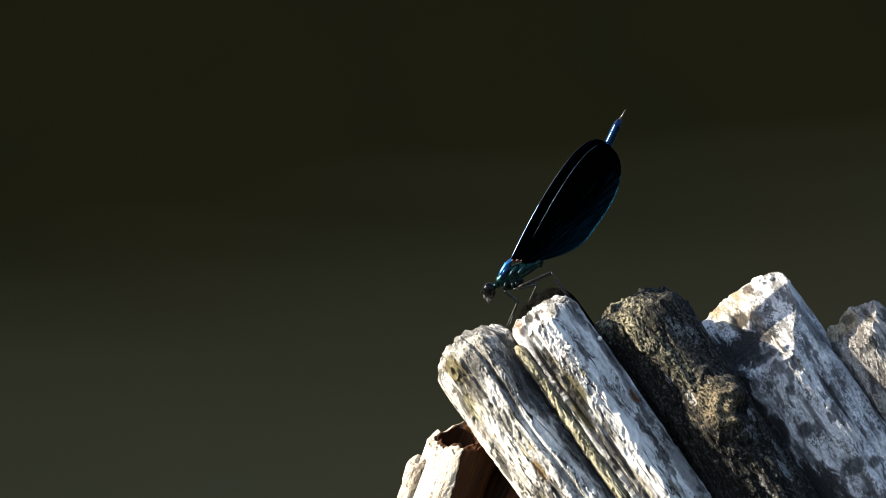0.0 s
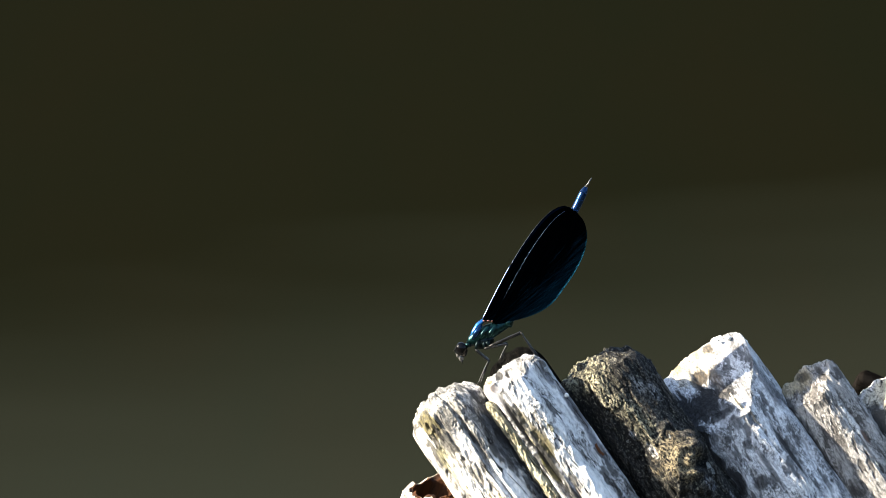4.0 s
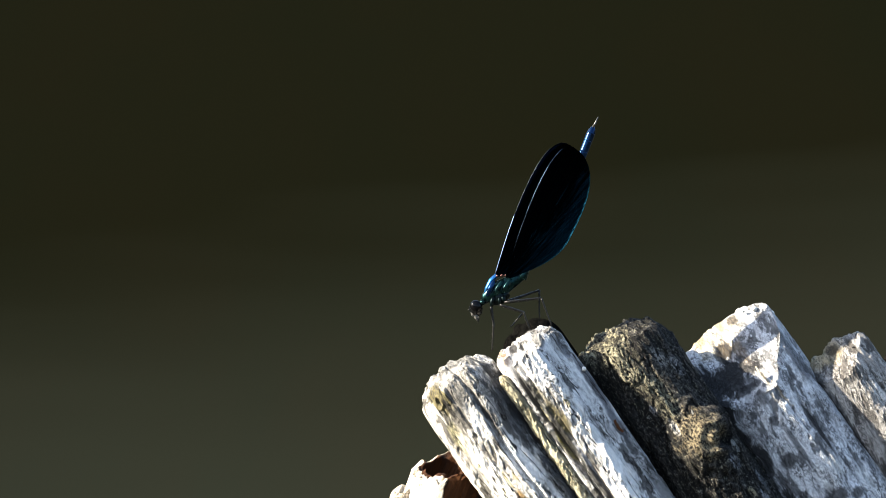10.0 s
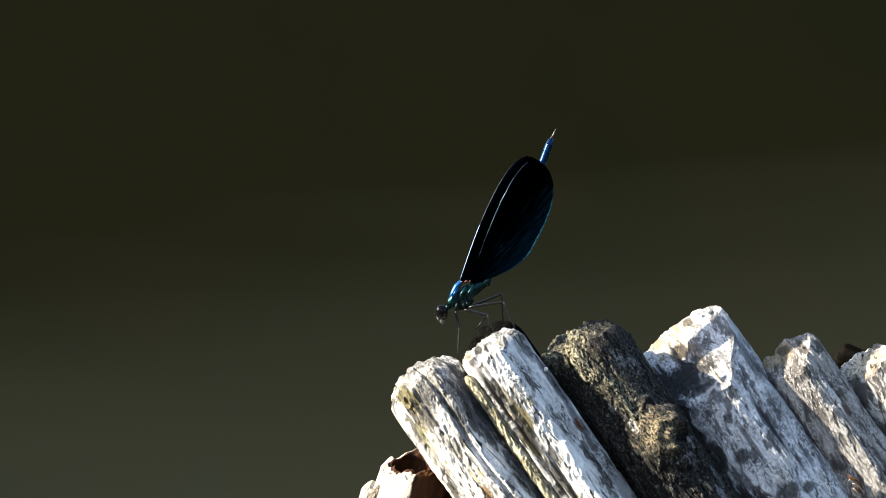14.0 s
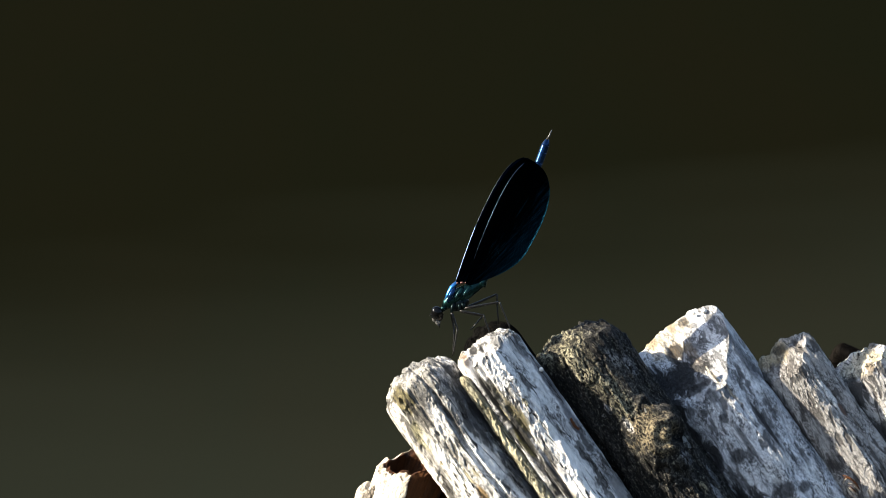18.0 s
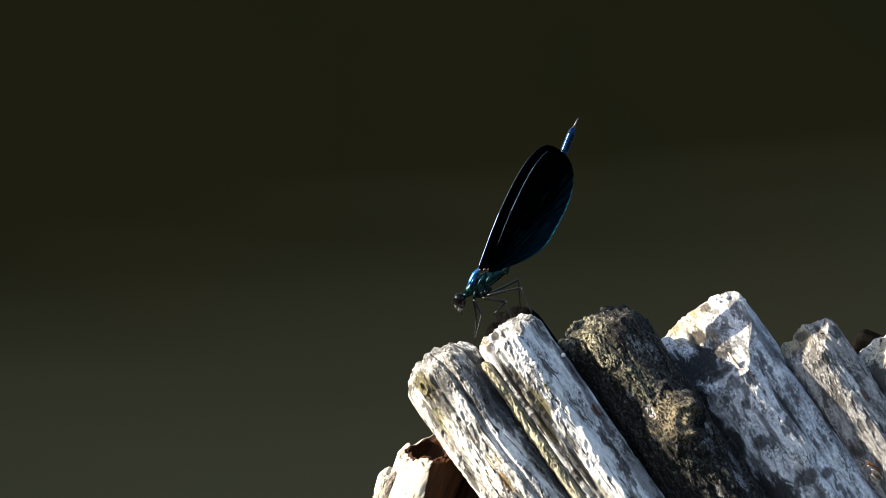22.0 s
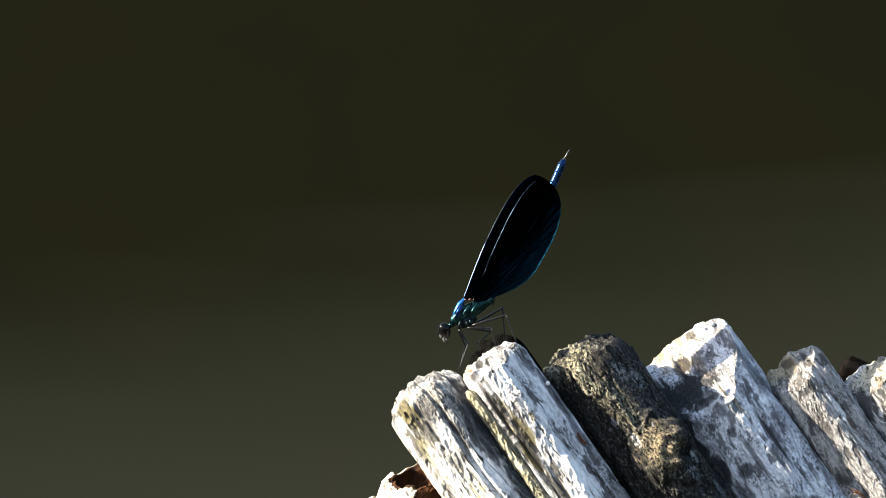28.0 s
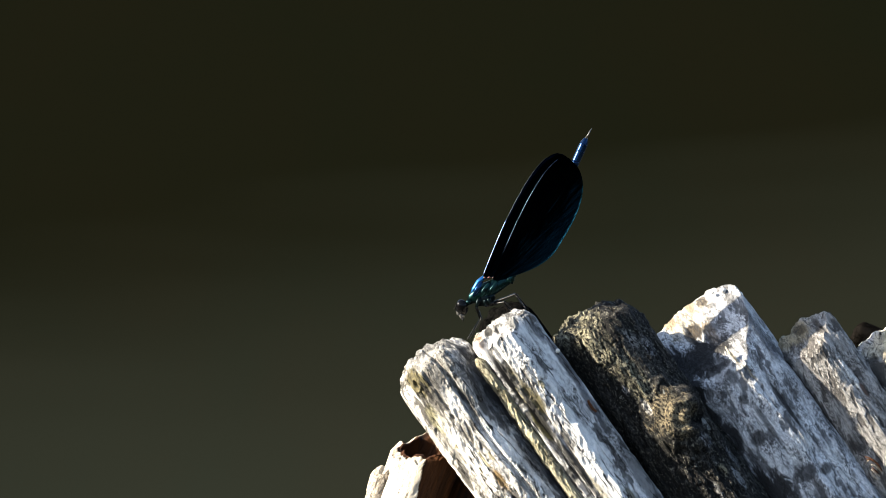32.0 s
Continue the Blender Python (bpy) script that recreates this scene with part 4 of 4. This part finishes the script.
def motions():
    """time, u, v, depth, heading turn, body turn, wing line, abdomen line (degrees in the plan), wings, stance (foot places) or None in flight."""
    A = {"hind": (965, 440), "mid": (897, 446), "front": (858, 490)}
    B = {"hind": (965, 437), "mid": (927, 443), "front": (861, 482)}
    C = {"hind": (965, 435), "mid": (939, 439), "front": (860, 487)}
    shut = CLOSED
    up = ((15.0, 20.0), (-5.0, 25.0), (20.0, 25.0), (0.0, 30.0))
    cross = ((0.0, 68.0, 55.0), (0.0, 108.0, 55.0), (0.0, 68.0, 55.0), (0.0, 108.0, 55.0))
    beat = ((6.0, 30.0, 78.0), (-100.0, 66.0), (10.0, 35.0, 72.0), (3.0, 40.0, 78.0))
    rows = [
        (0.0, 872, 375, 10, 0, -4.5, 51.5, 59.9, shut, A), (6.1, 872, 375, 10, 0, -4.5, 51.5, 59.9, shut, A),
        (6.13, 860, 378, 10, 0, -6, 65, 52, up, None), (6.2, 641, 393, 0, 0, -14, 71, 45.5, up, None),
        (6.3, -90, 880, -40, 0, -12, 90, 38, beat, None), (6.4, -700, 1400, -80, 30, -5, 90, 40, up, None),
        (6.8, -1600, 1500, -100, 80, 0, 80, 40, beat, None), (7.2, -1700, 1200, -80, 130, 0, 80, 40, up, None),
        (7.7, -300, 800, 0, 178, 5, 80, 35, beat, None), (7.8, 66, 690, 0, 178, 5, 80, 30, up, None),
        (7.9, 372, 442, 0, 195, 8, 95, 30, beat, None), (8.0, 733, 68, 0, 268, -32, 98, 8, cross, None),
        (8.1, 1000, -40, 0, 315, -10, 110, 25, cross, None), (8.2, 1085, 140, 0, 360, 0, 85, 34, beat, None),
        (8.3, 940, 312, 5, 360, 2, 80, 31.5, beat, None), (8.4, 876, 338, 10, 0, 3, 74, 43.3, fan(0.35), B),
        (8.5, 874, 341, 10, 0, 3, 72, 44.3, shut, B), (9.0, 873, 345, 10, 0, 3, 67.3, 50.7, shut, B),
        (9.5, 872, 348, 10, 0, 1.2, 63.5, 58.8, shut, B), (10.0, 872, 349, 10, 0, 0.6, 60.8, 64.3, shut, B),
        (12.2, 872, 350, 10, 0, 0.3, 60.3, 64.9, shut, B), (12.5, 871, 351, 10, 0, 0.3, 59, 65.1, fan(0.4), B),
        (12.75, 870, 351, 10, 0, 0.3, 59, 65.2, fan(1.0), B), (12.88, 870, 351, 10, 0, 0.3, 59, 65.2, fan(0.7), B), (13.0, 870, 351, 10, 0, 0.3, 59, 65.2, shut, B),
        (14.5, 871, 352, 10, 0, 0.2, 59, 65.1, shut, B), (19.0, 872, 354, 10, 0, 0, 58.5, 64.9, shut, B),
        (22.0, 873, 356, 10, 0, -0.2, 58, 63.7, shut, B), (24.5, 873, 356, 10, 0, -0.5, 57.5, 62.7, shut, B), (27.0, 875, 359, 10, 0, -1, 57.1, 61.9, shut, B),
        (28.5, 876, 360, 10, 0, -1.2, 56.9, 61.5, shut, B), (29.1, 877, 363, 10, 0, -1.5, 56.7, 61.4, shut, B),
        (29.5, 882, 369, 10, 0, -2, 58.8, 64.9, shut, C), (30.0, 892, 374, 10, 0, -3.5, 56.5, 62.4, shut, C),
        (30.5, 891, 376, 10, 0, -3.7, 57, 62.7, shut, C), (31.0, 892, 376, 10, 0, -3.9, 56.2, 61.7, shut, C), (32.0, 894, 379, 10, 0, -4.4, 55.6, 60.6, shut, C),
    ]
    plane = Matrix((SIDE, AHEAD, RISE)).transposed().to_4x4()

    def turn(a):
        return Matrix.Rotation(radians(-a), 4, "Y")

    body, tail = [], []
    wing_rows = {k: [] for k in WINGS}
    leg_rows = {k: ([], []) for k in LEGS}
    spine = Vector((math.cos(radians(BODY)), 0, math.sin(radians(BODY))))
    for t, u, v, depth, heading, lean, wing, abd, spread, stance in rows:
        body.append((t, Matrix.Translation(spot(u, v, depth)) @ plane @ Matrix.Rotation(radians(heading), 4, "Z") @ turn(lean)))
        tail.append((t, Matrix.Translation((44 * U, 0, 3 * U)) @ turn(abd - lean)))
        for (key, out), (da, swing, *twist) in zip(zip(("fore_near", "hind_near", "fore_far", "hind_far"), (-1, -1, 1, 1)), spread):
            x = -2 if "fore" in key else 15
            hinge = Matrix.Translation((x * U, out * (6.0 if "fore" in key else 8.0) * U, (2 if "fore" in key else -1) * U))
            wing_rows[key].append((t, hinge @ Matrix.Rotation(radians(-out * swing), 4, spine) @ turn(wing - lean + da) @ Matrix.Rotation(radians(out * sum(twist)), 4, "X")))
        for (key, side), (leg, shin, l1, l2) in LEGS.items():
            hx, hz = HIPS[key]
            out = -1 if side == "near" else 1
            splay = Matrix.Identity(4)
            if stance is None:
                a1, a2 = -75 - (20 if key == "front" else 0), -25
            else:
                c, s = math.cos(radians(lean)), math.sin(radians(lean))
                px, pz = u + c * hx - s * hz, -v + s * hx + c * hz
                ox, oz = (0, 0) if side == "near" else FAR_FEET[key] if stance is B else (5, 0)
                fx, fz = stance[key][0] + ox, -stance[key][1] - oz
                d = min(math.hypot(fx - px, fz - pz), (l1 + l2) * 0.995)
                line = math.degrees(math.atan2(fz - pz, fx - px))
                bend = math.degrees(math.acos(max(-1, min(1, (l1 * l1 + d * d - l2 * l2) / (2 * l1 * d)))))
                knee = math.degrees(math.acos(max(-1, min(1, (l1 * l1 + l2 * l2 - d * d) / (2 * l1 * l2)))))
                a1, a2 = line + bend - lean, -(180 - knee)
                if stance is C:
                    way = radians(line - lean)
                    splay = Matrix.Rotation(radians(out * 60), 4, Vector((math.cos(way), 0, math.sin(way))))
            leg_rows[key, side][0].append((t, Matrix.Translation((hx * U, out * 9 * U, hz * U)) @ splay @ turn(a1)))
            leg_rows[key, side][1].append((t, Matrix.Translation((l1 * U, 0, 0)) @ turn(a2)))
    walk(FLY, body)
    walk(ABDOMEN, tail)
    for key, ob in WINGS.items():
        walk(ob, wing_rows[key])
    for key, (leg, shin, l1, l2) in LEGS.items():
        walk(leg, leg_rows[key][0])
        walk(shin, leg_rows[key][1])


motions()
